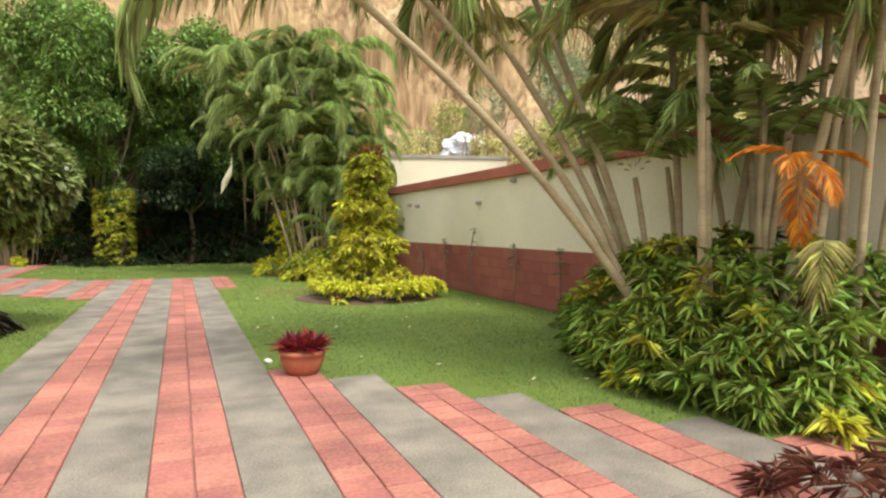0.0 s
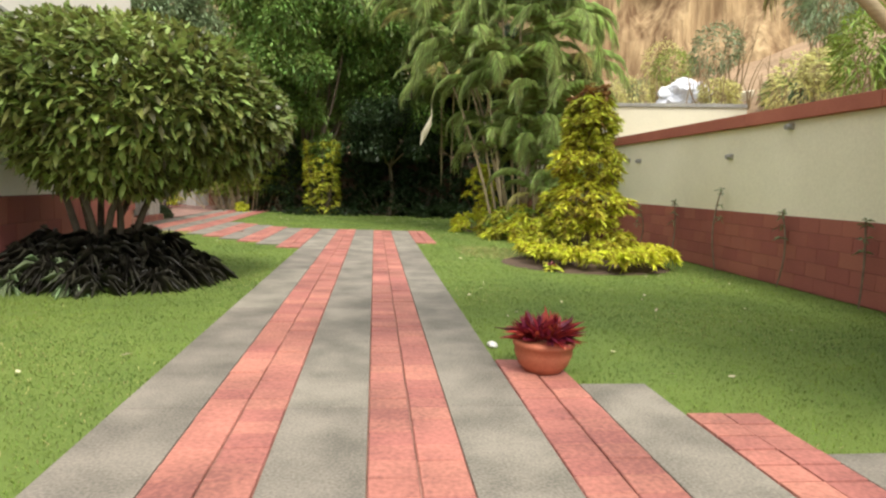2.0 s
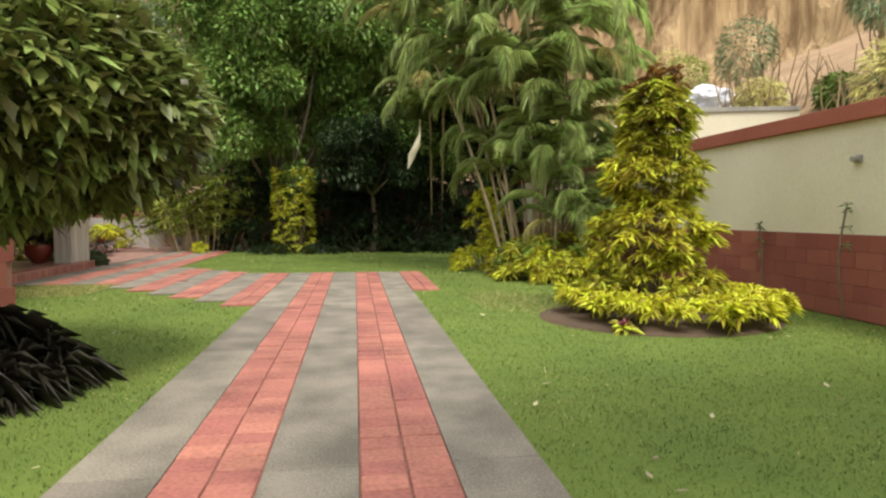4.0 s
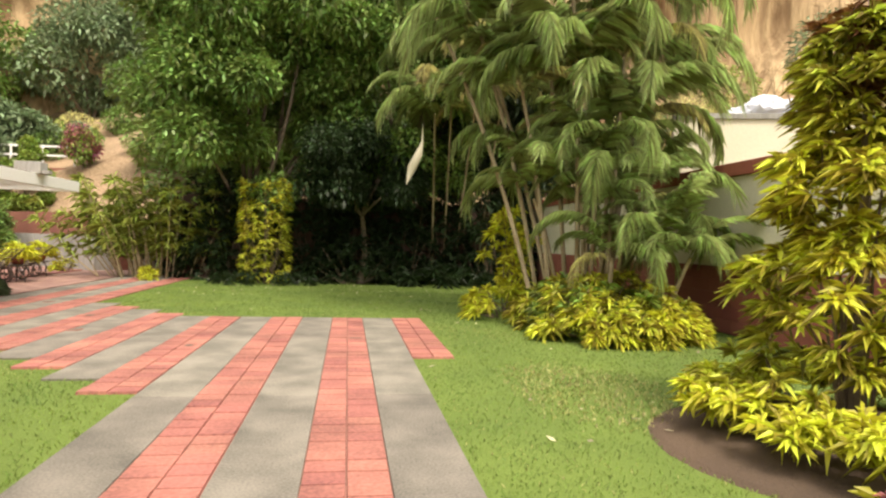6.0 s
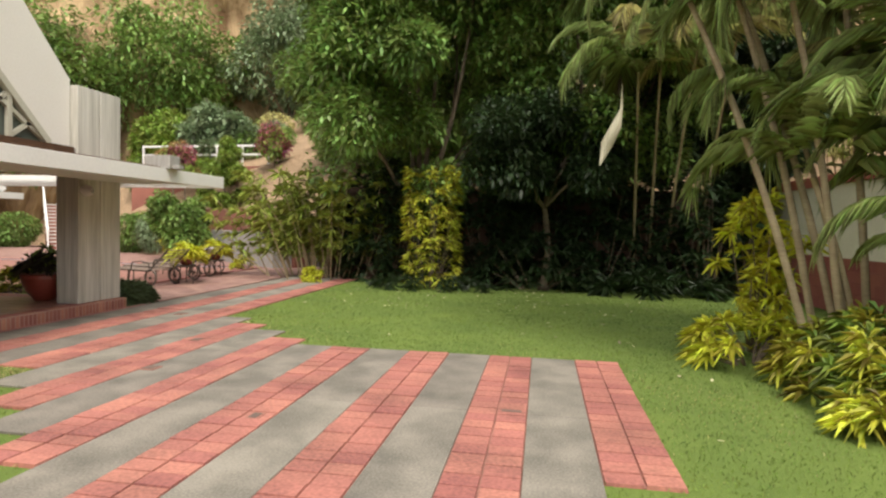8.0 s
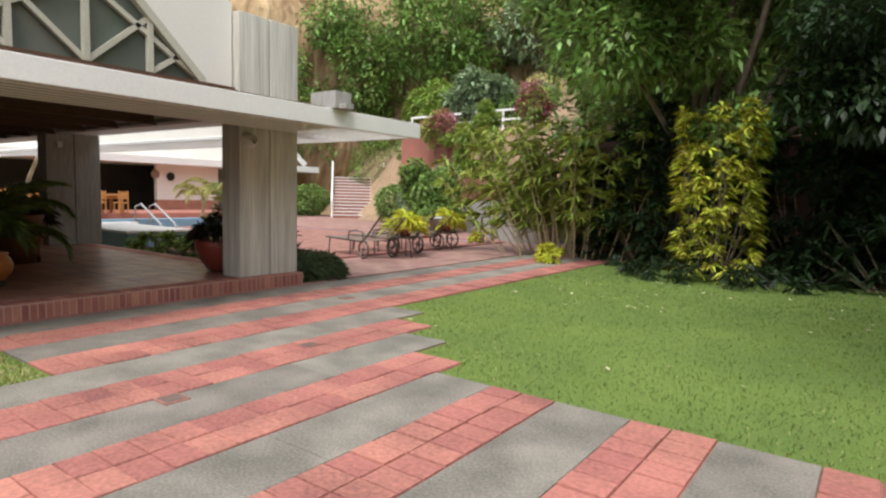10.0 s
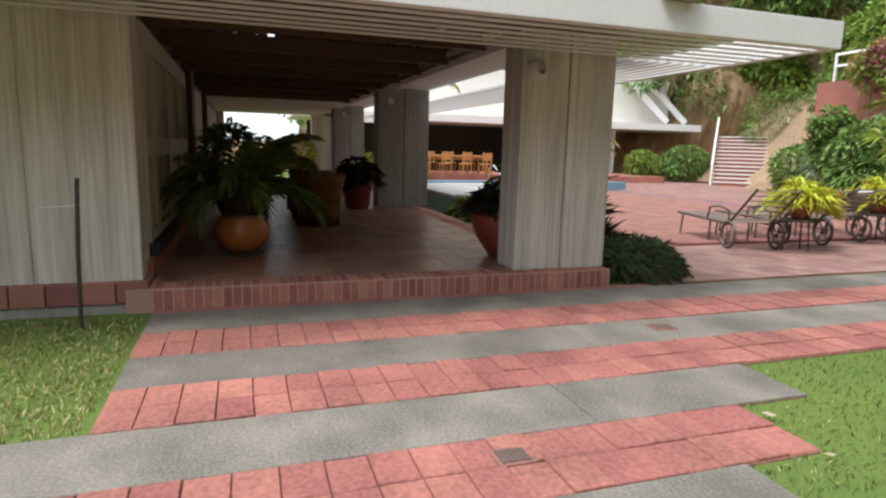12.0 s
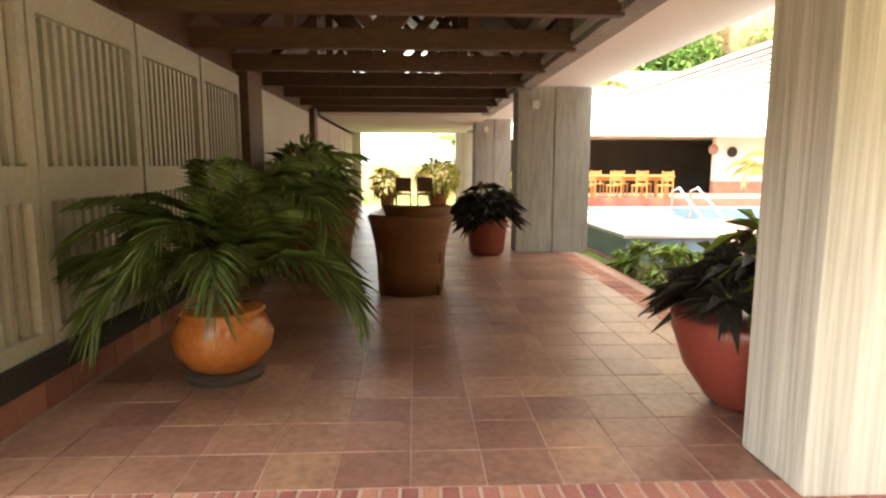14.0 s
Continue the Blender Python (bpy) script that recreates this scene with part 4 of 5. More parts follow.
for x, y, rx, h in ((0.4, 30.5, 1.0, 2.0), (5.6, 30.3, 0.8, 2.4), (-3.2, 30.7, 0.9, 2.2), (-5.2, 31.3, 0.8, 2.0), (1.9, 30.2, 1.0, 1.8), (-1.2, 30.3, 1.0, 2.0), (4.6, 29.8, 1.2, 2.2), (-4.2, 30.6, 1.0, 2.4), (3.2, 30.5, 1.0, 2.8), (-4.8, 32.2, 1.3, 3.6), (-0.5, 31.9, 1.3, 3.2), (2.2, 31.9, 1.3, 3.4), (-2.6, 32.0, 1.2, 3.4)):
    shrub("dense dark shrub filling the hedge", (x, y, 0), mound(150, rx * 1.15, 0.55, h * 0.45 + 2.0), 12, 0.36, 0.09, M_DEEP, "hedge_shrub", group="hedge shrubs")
gin = thing("ginger_clump", "tall clump of ginger stems with arching yellow-green leaves", "plant", at=(-6.3, 31.0, 0))
spots = []
for k in range(80):
    x, y = rng.normal(0, 0.75), rng.normal(0, 0.4)
    h = rng.uniform(1.6, 3.2)
    tx, ty = x * 1.9 - 0.2, y * 1.9 - 0.2
    part("cane", tube(bmesh.new(), limb_path((x, y, -0.03), (tx, ty, h), 0.1, 5), [0.022, 0.02, 0.018, 0.015, 0.012, 0.008], 5), M_PALM, gin)
    for u in (0.4, 0.55, 0.7, 0.85, 1.0):
        spots.append(((x + (tx - x) * u, y + (ty - y) * u, h * u), (tx - x, ty - y, 1)))
M_GING = leafmat("ginger leaf", (0.42, 0.46, 0.08), (0.17, 0.22, 0.04), rnd=0.5)
rosettes("leaves", gin, spots, 15, 0.42, 0.065, M_GING, "", 0.7, 0.5)
shrub("small lime bush at the terrace edge", (-5.95, 29.4, 0), mound(22, 0.32, 0.3, 0.3), 18, 0.2, 0.045, M_LIME)
shrub("small green bush beside the retaining wall", (-9.6, 32.5, 0), mound(26, 0.4, 0.35, 0.4), 14, 0.22, 0.03, M_YGRN)
tree("shade_tree", "leafy shrub tree over the retaining wall", (-14.4, 35.9, 0), 2.9, 1.3, 12000, 0.2, M_TREE, 0.08, 0.2, 26)
tree("shade_tree", "leafy climber mound on the terrace wall", (-14.3, 39.8, 0.3), 5.6, 1.4, 18000, 0.18, M_GREEN, 0.08, 0.1, 24)
for x, y, z, m_, nm in ((-17.5, 41.2, 4.2, M_PINK, "pink"), (-18.3, 41.4, 4.7, M_ORANGE, "orange"), (-12.7, 41.2, 5.4, M_PINK, "pink")):
    t = thing("bougainvillea", nm + " bougainvillea in flower on the terrace wall", "shrub", at=(x, y, 0))
    part("trunk", tube(bmesh.new(), [(0, 0, -0.3), (0.1, 0, z * 0.5), (0, 0, z)], [0.06, 0.05, 0.03], 6), M_BARK, t)
    foliage("flower_mass", t, (0, 0, z + 0.3), (1.15, 0.9, 0.95), 2600, 0.16, 0.09, m_, inner=0.1, lumps=5, amp=0.6)
    foliage("leaves", t, (0.1, 0, z), (1.0, 0.9, 1.0), 1500, 0.17, 0.08, M_GREEN, inner=0.1, lumps=5, amp=0.5)

# trees on the hill, left and right
for k, (x, y, z, h, s, m_) in enumerate([(-24, 50, 5, 12, 5.5, M_TREE), (-17, 53, 7, 11, 5.2, M_BLUEG), (-31, 49, 3, 13, 6, M_TREE), (-34, 44, 0, 12, 6, M_TREE), (-40, 36, 0, 10, 5, M_TREE), (8, 42, 3, 9, 4, M_TREE), (-6, 40, 2, 9, 4.5, M_TREE), (2, 41, 2, 11, 5, M_TREE), (-29.5, 48.5, 3, 5, 2.6, M_GREEN), (-21.5, 46, 3, 5, 2.5, M_GREEN), (-17.5, 44.5, 3.5, 4.5, 2.2, M_BLUEG), (-38, 33, 0, 8, 3.5, M_TREE), (-37, 26, 0, 9, 4, M_TREE)]):
    tree("hill_tree", "rounded leafy tree on the hillside", (x, y, z), h, s, 15000, 0.42, m_, 0.2, 0.12, 30, group="hillside trees", clump=0.4)
for k in range(48):
    y = rnd0.uniform(9, 38)
    x = rnd0.uniform(9.5, 16)
    h = rnd0.uniform(1.6, 4.2)
    z = hill_z(x, y) - 0.2
    t = thing("bare_shrub", "bare dry brown shrub on the slope above the wall", "shrub", "dry shrubs", (x, y, z))
    bm = bmesh.new()
    for j in range(7):
        a = rnd0.uniform(0, 6.28)
        tube(bm, limb_path((0, 0, -0.2), (math.cos(a) * h * 0.22, math.sin(a) * h * 0.22, h * rnd0.uniform(0.6, 1)), 0.2, 5), [0.035, 0.03, 0.025, 0.02, 0.014, 0.008], 5)
    part("branch", bm, mat("dry branch", (0.34, 0.24, 0.13), 0.9) if k == 0 else bpy.data.materials["dry branch"], t)
    if k % 3:
        foliage("leaves", t, (0, 0, h * 0.75), (h * 0.3, h * 0.3, h * 0.3), 900, 0.26, 0.05, (M_FRONDY, M_BLUEG, M_GREEN)[k % 4 % 3])
for k in range(60):
    if k < 44:
        x = rnd0.uniform(-22, 3)
        y = rnd0.uniform(43.8 if x < -11 else 39.5, 48)
    else:
        x, y = rnd0.uniform(8.5, 15), rnd0.uniform(14, 36)
    r = rnd0.uniform(0.6, 1.3) if k < 44 else rnd0.uniform(0.3, 0.7)
    t = thing("slope_bush", "scrubby bush on the dry slope", "shrub", "slope bushes", (x, y, hill_z(x, y) - 0.2))
    part("stem", tube(bmesh.new(), [(0, 0, -0.3), (0.05, 0, r)], [0.06, 0.03], 5), M_BARK, t)
    foliage("leaves", t, (0, 0, r * 0.8), (r, r, r * 0.85), 900, 0.26, 0.09, rnd0.choice([M_GREEN, M_BLUEG, M_TREE, M_TREE, M_FRONDY]))
tarp = thing("tarpaulin", "crumpled white tarpaulin heaped above the wall", "tarpaulin", at=(12.6, 27.0, hill_z(12.6, 27.0) + 0.75))
bm = bmesh.new()
bmesh.ops.create_icosphere(bm, subdivisions=4, radius=1)
for v in bm.verts:
    v.co = Vector((v.co.x * 0.9, v.co.y * 1.4, v.co.z * 0.75)) * (1 + 0.35 * noise.noise(v.co * 2.5) + 0.15 * noise.noise(v.co * 7))
part("sheet", bm, M_CLOTH, tarp)

for k in range(26):
    x, y = 11.4 + rnd0.uniform(-1.2, 2.6), 26.5 + rnd0.uniform(-4.5, 6)
    t = thing("rubble_slab", "broken pale slab lying on the slope", "rubble", "slope rubble", (x, y, hill_z(x, y) + 0.1))
    w, l = rnd0.uniform(0.2, 0.7), rnd0.uniform(0.3, 1.0)
    part("slab", cube(-w / 2, w / 2, -l / 2, l / 2, -0.35, rnd0.uniform(0.1, 0.35), 0.02), rnd0.choice([M_PALE, M_GREYW, M_CREAM, M_SLOPE, M_CLOTH]), t).matrix_basis = pose(0, 0, 0, rnd0.uniform(-30, 30), rnd0.uniform(-30, 30), rnd0.uniform(0, 180))

# ---- potted plants ----
def bowl_pot(name, label, at, profile, material, turn=0):
    t = thing(name, label, "plant pot", at=at, turn=turn)
    part("bowl", lathe(bmesh.new(), profile), material, t, smooth=True)
    r, z = profile[-1]
    part("soil", lathe(bmesh.new(), [(r * 0.85, z - 0.05), (r * 0.9, z - 0.02), (0.01, z - 0.01)]), M_SOIL, t)
    return t


pot = bowl_pot("terracotta_pot", "round terracotta pot with a crimson bromeliad", (1.14, 7.17, 0.004), [(0.15, 0), (0.2, 0.06), (0.235, 0.15), (0.235, 0.21), (0.25, 0.215), (0.25, 0.255), (0.22, 0.26)], M_POT)
rosettes("crimson_leaves", pot, [((0.11 * math.cos(2.4 * k), 0.11 * math.sin(2.4 * k), 0.27), (0.5 * math.cos(2.4 * k), 0.5 * math.sin(2.4 * k), 1)) for k in range(14)], 26, 0.27, 0.045, M_RED, "pointed crimson leaves", 1.2, 0.25)

urn = bowl_pot("glazed_urn", "glossy orange clay urn with a leafy palm", (-8.8, 19.9, FLOOR + 0.05), [(0.16, 0), (0.21, 0.035), (0.275, 0.13), (0.285, 0.21), (0.25, 0.29), (0.225, 0.325), (0.245, 0.35), (0.225, 0.36)], M_POTG)
part("stand", lathe(bmesh.new(), [(0.22, -0.05), (0.23, -0.02), (0.18, 0.0), (0.16, 0.004)]), M_METAL, urn, "dark iron stand")
FP = [frond_mesh(1.5, 88, 0.40, 46, M_FRONDD, 0.35, 0.016, end=-5), frond_mesh(1.45, 78, 0.44, 46, M_FRONDD, 0.4, 0.016, end=-45), frond_mesh(1.3, 64, 0.44, 42, M_FRONDD, 0.5, 0.016, end=-75)]
for k in range(25):
    f = part("frond", FP[k % 3], None, urn)
    f.matrix_basis = pose(rnd0.uniform(-0.07, 0.07), rnd0.uniform(-0.07, 0.07), 0.34, rnd0.uniform(-15, 15), rnd0.uniform(-16, 8), k * 137.5) @ Matrix.Scale(rnd0.uniform(0.6, 0.88), 4)
pot3 = bowl_pot("clay_bowl", "large dark red clay bowl with leafy plant", (-8.25, 22.72, FLOOR + 0.004), [(0.15, 0), (0.18, 0.03), (0.3, 0.2), (0.36, 0.38), (0.37, 0.46), (0.34, 0.47)], M_POTR)
rosettes("leaves", pot3, mound(22, 0.3, 0.3, 0.3, 0.5), 12, 0.26, 0.07, M_PURP)
rosettes("green_leaves", pot3, mound(14, 0.25, 0.25, 0.4, 0.55), 9, 0.24, 0.07, M_GREEN)
pot2 = bowl_pot("clay_planter", "square-shouldered dark red planter with purple plant", (-13.6, 22.02, FLOOR + 0.004), [(0.2, 0), (0.24, 0.05), (0.28, 0.42), (0.3, 0.44), (0.3, 0.5), (0.27, 0.5)], M_POTR)
rosettes("leaves", pot2, mound(26, 0.32, 0.32, 0.4, 0.5), 14, 0.34, 0.05, M_PURP)

# cane armchairs and a leafy plant beyond the urn
def cane_chair(at, turn):
    c = thing("cane_armchair", "high-backed woven cane armchair", "armchair", "porch cane chairs", at, turn)
    bm = bmesh.new()
    prof = [(0.30, 0.0), (0.31, 0.25), (0.33, 0.45), (0.37, 0.64), (0.40, 0.74), (0.36, 0.77)]
    for (r0, z0), (r1, z1) in zip(prof, prof[1:]):
        for k in range(14):
            a0, a1 = math.pi * (k / 14) , math.pi * ((k + 1) / 14)
            bm.faces.new([bm.verts.new((r * 1.05 * math.cos(a), r * math.sin(a), z)) for r, a, z in ((r0, a0, z0), (r0, a1, z0), (r1, a1, z1), (r1, a0, z1))])
    bmesh.ops.remove_doubles(bm, verts=bm.verts, dist=0.001)
    bmesh.ops.solidify(bm, geom=list(bm.faces), thickness=0.035)
    part("backrest", bm, M_WICK, c, smooth=True)
    part("seat", cube(-0.3, 0.3, -0.36, 0.2, 0.3, 0.42, 0.03), M_WICK, c)
    part("skirt", cube(-0.31, 0.31, -0.34, 0.14, 0.02, 0.3, 0.02), M_WICK, c)
    for s in (-1, 1):
        part("armrest", tube(bmesh.new(), [(s * 0.33, 0.05, 0.62), (s * 0.36, -0.2, 0.6), (s * 0.33, -0.36, 0.5), (s * 0.32, -0.36, 0.05)], 0.03, 8), M_WICK, c)
    for sx in (-1, 1):
        for sy in (-0.32, 0.2):
            part("leg", tube(bmesh.new(), [(sx * 0.27, sy, 0), (sx * 0.27, sy, 0.1)], 0.02, 7), M_WOOD, c)
    return c


chair = cane_chair((-11.15, 20.98, FLOOR + 0.002), -90)
copy_thing(chair, pose(-12.6, 21.05, FLOOR + 0.002, 0, 0, -80))
copy_thing(chair, pose(-12.0, 20.0, FLOOR + 0.002, 0, 0, 0))
fern = bowl_pot("clay_planter", "dark clay planter with a broad leafy plant", (-12.7, 19.75, FLOOR + 0.004), [(0.2, 0), (0.26, 0.1), (0.3, 0.4), (0.28, 0.42)], M_POTR)
foliage("leaves", fern, (0, 0, 0.95), (0.6, 0.45, 0.55), 700, 0.3, 0.09, M_TREE)
# far end
far_pot = bowl_pot("clay_planter", "clay planter with a bushy green plant", (-23.2, 21.7, FLOOR), [(0.2, 0), (0.26, 0.1), (0.3, 0.4), (0.28, 0.42)], M_POT)
foliage("leaves", far_pot, (0, 0, 0.95), (0.6, 0.6, 0.55), 900, 0.26, 0.06, M_YGRN)
far_pot2 = bowl_pot("clay_planter", "clay planter with a small green plant", (-23.3, 20.2, FLOOR), [(0.16, 0), (0.2, 0.1), (0.22, 0.35), (0.2, 0.36)], M_POT)
foliage("leaves", far_pot2, (0, 0, 0.75), (0.4, 0.4, 0.45), 500, 0.26, 0.06, M_YGRN)
for y in (20.7, 21.3):
    t = thing("porch_chair", "dark wooden chair at the porch end", "chair", "porch end chairs", (-22.3, y, FLOOR))
    part("seat", cube(-0.22, 0.22, -0.22, 0.22, 0.42, 0.46, 0.01), M_WOOD, t)
    part("backrest", cube(-0.22, -0.19, -0.21, 0.21, 0.5, 0.9, 0.01), M_WOOD, t)
    for sx in (-0.2, 0.2):
        for sy in (-0.2, 0.2):
            part("leg", cube(sx - 0.02, sx + 0.02, sy - 0.02, sy + 0.02, 0, 0.9 if sx < 0 else 0.42), M_WOOD, t)
fw = thing("street_wall", "low ochre wall beyond the porch end", "wall", kind="structure")
part("wall", cube(-34.2, -34.0, 10, 28, 0, 1.5), mat("ochre wall", (0.70, 0.45, 0.26), 0.9, (0.52, 0.32, 0.18)), fw)

# ---- pool side ----
pool = thing("pool", "blue-tiled swimming pool with raised edge", "pool", kind="structure")
part("water", sheet(-21.2, -9.7, 24.6, 33.3, -0.08), M_WATER, pool)
for a in ((-21.4, -9.5, 33.3, 33.55), (-9.72, -9.45, 26.2, 33.3)):
    part("coping", cube(*a, -0.1, 0.03, 0.01), M_TILE_OLD, pool)
part("wall", cube(-21.2, -9.7, 33.25, 33.3, -0.3, 0.0), M_BLUE, pool)
part("spa_wall", cube(-16.6, -13.9, 24.1, 25.6, -0.1, 0.36, 0.02), M_BLUE, pool, "raised blue-tiled spa edge")
part("spa_coping", cube(-16.7, -13.85, 24.05, 25.65, 0.362, 0.42, 0.012), M_PALE, pool)
part("far_edge", cube(-21.6, -21.2, 24.1, 33.5, -0.1, 0.3, 0.02), M_BLUE, pool)
for k in range(3):
    part("pool_step", cube(-21.2 + 0.5 * k, -20.7 + 0.5 * k, 25.2, 27.8, -0.1, 0.22 - 0.1 * k, 0.01), M_PALE, pool, "pale submerged step")
bed = thing("planter_bed", "planted bed between the porch and the pool", "planter", kind="structure")
part("soil", cube(-13.6, -8.0, 23.4, 24.6, -0.1, 0.05), M_SOIL, bed)
part("kerb", cube(-13.6, -8.0, 23.35, 23.42, -0.1, FLOOR - 0.01), M_BRICK, bed)
shrub("leafy green plants along the pool bed", (-10.9, 23.95, 0.05), mound(120, 2.5, 0.45, 0.4), 12, 0.24, 0.06, M_GREEN, "pool_bed_plants", "plant")
shrub("yellow-green ferns in the pool bed", (-9.5, 24.1, 0.05), mound(50, 1.2, 0.4, 0.55), 14, 0.28, 0.04, M_YGRN, "pool_bed_plants", "plant")
shrub("dark cycad-like plant beside the column", (-8.35, 23.8, 0.02), mound(22, 0.3, 0.25, 0.85), 18, 0.45, 0.05, M_DEEP, "cycad", "plant", rise=1.1, droop=0.25)
shrub("soft grey-green grass tuft at the column foot", (-7.75, 24.05, 0.0), mound(80, 0.4, 0.5, 0.3), 60, 0.3, 0.009, M_BLUEG, "grass_tuft", "grass tuft", stem=False)


def ring(bm, r, w, axis_x, z, y, n=20):
    pts = [(axis_x + r * math.cos(k * math.tau / n), y, z + r * math.sin(k * math.tau / n)) for k in range(n + 1)]
    return tube(bm, pts, w, 6)


def lounger(at, turn):
    """A wheeled strap lounger; its head end is at -x."""
    t = thing("sun_lounger", "bronze tube sun lounger with straps and wheels", "sun lounger", "pool loungers", at, turn)
    for s in (-0.32, 0.32):
        part("side_rail", tube(bmesh.new(), [(-0.35, s, 0.36), (1.4, s, 0.36)], 0.018, 8), M_METAL, t)
        part("armrest", tube(bmesh.new(), [(-0.3, s, 0.36), (-0.28, s, 0.56), (0.0, s, 0.6), (0.3, s, 0.56), (0.36, s, 0.36)], 0.015, 7), M_METAL, t)
        part("back_rail", tube(bmesh.new(), [(-0.3, s, 0.37), (-0.95, s, 0.92)], 0.018, 8), M_METAL, t)
        part("leg", tube(bmesh.new(), [(1.2, s, 0.36), (1.25, s, 0.0)], 0.016, 7), M_METAL, t)
        part("leg", tube(bmesh.new(), [(0.25, s, 0.36), (0.25, s, 0.0)], 0.016, 7), M_METAL, t)
        w = part("wheel", ring(bmesh.new(), 0.19, 0.022, -0.4, 0.212, s * 1.15), M_METAL, t)
        part("hub", tube(bmesh.new(), [(-0.4, s * 1.1, 0.21), (-0.4, s * 1.22, 0.21)], 0.03, 8), M_METAL, w)
        for k in range(6):
            a = k * math.pi / 3
            part("spoke", tube(bmesh.new(), [(-0.4, s * 1.15, 0.212), (-0.4 + 0.18 * math.cos(a), s * 1.15, 0.212 + 0.18 * math.sin(a))], 0.007, 5), M_METAL, w)
    for k in range(16):
        x = -0.25 + k * 0.105
        part("strap", cube(x, x + 0.07, -0.32, 0.32, 0.372, 0.382), M_STRAP, t)
    for k in range(7):
        u = (k + 0.5) / 7
        b = beam(bmesh.new(), (-0.32 - 0.62 * u, -0.32, 0.40 + 0.53 * u), (-0.32 - 0.62 * u, 0.32, 0.40 + 0.53 * u), 0.08, 0.012)
        part("strap", b, M_STRAP, t)
    return t


lg = lounger((-9.35, 27.2, 0), 165)
copy_thing(lg, pose(-9.5, 28.3, 0, 0, 0, 170))
copy_thing(lg, pose(-9.7, 29.4, 0, 0, 0, 172))
copy_thing(lg, pose(-10.1, 30.6, 0, 0, 0, 176))
tw = thing("towel", "white towel folded over a lounger back", "towel", at=(-9.0, 28.9, 0))
part("cloth", beam(bmesh.new(), (0.0, 0.4, 0.86), (-0.28, 0.35, 0.5), 0.55, 0.03), M_CLOTH, tw)
st = thing("side_table", "small bronze side table beside the loungers", "side table", at=(-8.75, 27.75, 0))
part("top", lathe(bmesh.new(), [(0.24, 0.43), (0.26, 0.44), (0.26, 0.46), (0.25, 0.47)]), M_METAL, st)
for k in range(3):
    a = k * 2.1
    part("leg", tube(bmesh.new(), [(0.2 * math.cos(a), 0.2 * math.sin(a), 0), (0.15 * math.cos(a), 0.15 * math.sin(a), 0.44)], 0.014, 6), M_METAL, st)
fp = bowl_pot("fern_pot", "dark pot with a bright lime fern", (-8.75, 27.75, 0.472), [(0.1, 0), (0.14, 0.05), (0.17, 0.2), (0.16, 0.21)], M_POTR)
rosettes("fern_leaves", fp, mound(34, 0.3, 0.3, 0.3, 0.2), 16, 0.34, 0.045, M_LIME)
copy_thing(st, pose(-9.3, 30.1, 0))
copy_thing(fp, pose(-9.3, 30.1, 0.472))
fp2 = bowl_pot("terracotta_pot", "terracotta pot with a small orange plant", (-12.4, 33.0, 0.0), [(0.2, 0), (0.25, 0.1), (0.28, 0.34), (0.26, 0.36)], M_POT)
rosettes("leaves", fp2, mound(20, 0.3, 0.3, 0.25, 0.35), 12, 0.22, 0.05, M_ORANGE)

# stairs up the terrace
stairs = thing("garden_stairs", "garden stairs with pale treads and white railing", "stairs", at=(-24.6, 40.6, 0), turn=46)
for k in range(13):
    tr = part("step", cube(0, 2.9, k * 0.3, 4.1, k * 0.18, k * 0.18 + 0.13), M_REDW, stairs)
    part("tread", cube(-0.02, 2.92, k * 0.3 - 0.04, k * 0.3 + 0.3, k * 0.18 + 0.131, k * 0.18 + 0.18, 0.008), M_PALE, tr)
for x in (-0.1, 3.0):
    part("handrail", tube(bmesh.new(), [(x, -0.05, 0), (x, 0, 0.95), (x, 3.9, 3.29), (x, 4.1, 3.29)], 0.05, 8), M_FASCIA, stairs)
    for k in range(1, 7):
        part("baluster", tube(bmesh.new(), [(x, k * 0.6, k * 0.36), (x, k * 0.6, 0.95 + k * 0.36)], 0.03, 6), M_FASCIA, stairs)
rail = thing("terrace_railing", "white two-bar railing on the upper terrace", "railing", at=(-20.9, 42.75, 4.45), turn=-5)
for z in (0.55, 1.0):
    part("bar", cube(0, 7.5, -0.03, 0.03, z, z + 0.09), M_FASCIA, rail)
for k in range(6):
    part("post", cube(k * 1.5, k * 1.5 + 0.07, -0.04, 0.04, -0.05, 1.1), M_FASCIA, rail)
tw2 = thing("terrace_wall", "red earth-coloured terrace retaining wall", "wall", kind="structure", at=(-21.5, 42.65, 0), turn=-5)
part("wall", cube(0, 10.0, 0, 0.4, -0.2, 4.43), M_REDW, tw2)
for k, (x, y, r, h, m_) in enumerate([(-19.9, 41.7, 1.0, 1.9, M_GREEN), (-19.3, 39.8, 1.1, 1.8, M_TREE), (-17.2, 39.0, 1.3, 2.0, M_BLUEG), (-15.0, 37.5, 1.0, 1.7, M_YGRN), (-27.4, 41.2, 1.3, 1.7, M_TREE), (-27.6, 38.8, 0.9, 1.4, M_GREEN), (-13.6, 35.4, 0.9, 1.6, M_TREE), (-26.0, 45.3, 1.8, 4.6, M_TREE)]):
    t = thing("terrace_bush", "leafy bush planted along the terrace foot", "shrub", "terrace bushes", (x, y, 0))
    part("stem", tube(bmesh.new(), [(0, 0, -0.1), (0.03, 0, h * 0.6)], [0.06, 0.03], 6), M_BARK, t)
    foliage("leaves", t, (0, 0, h * 0.55), (r, r, h * 0.55), 3000, 0.24, 0.075, m_)

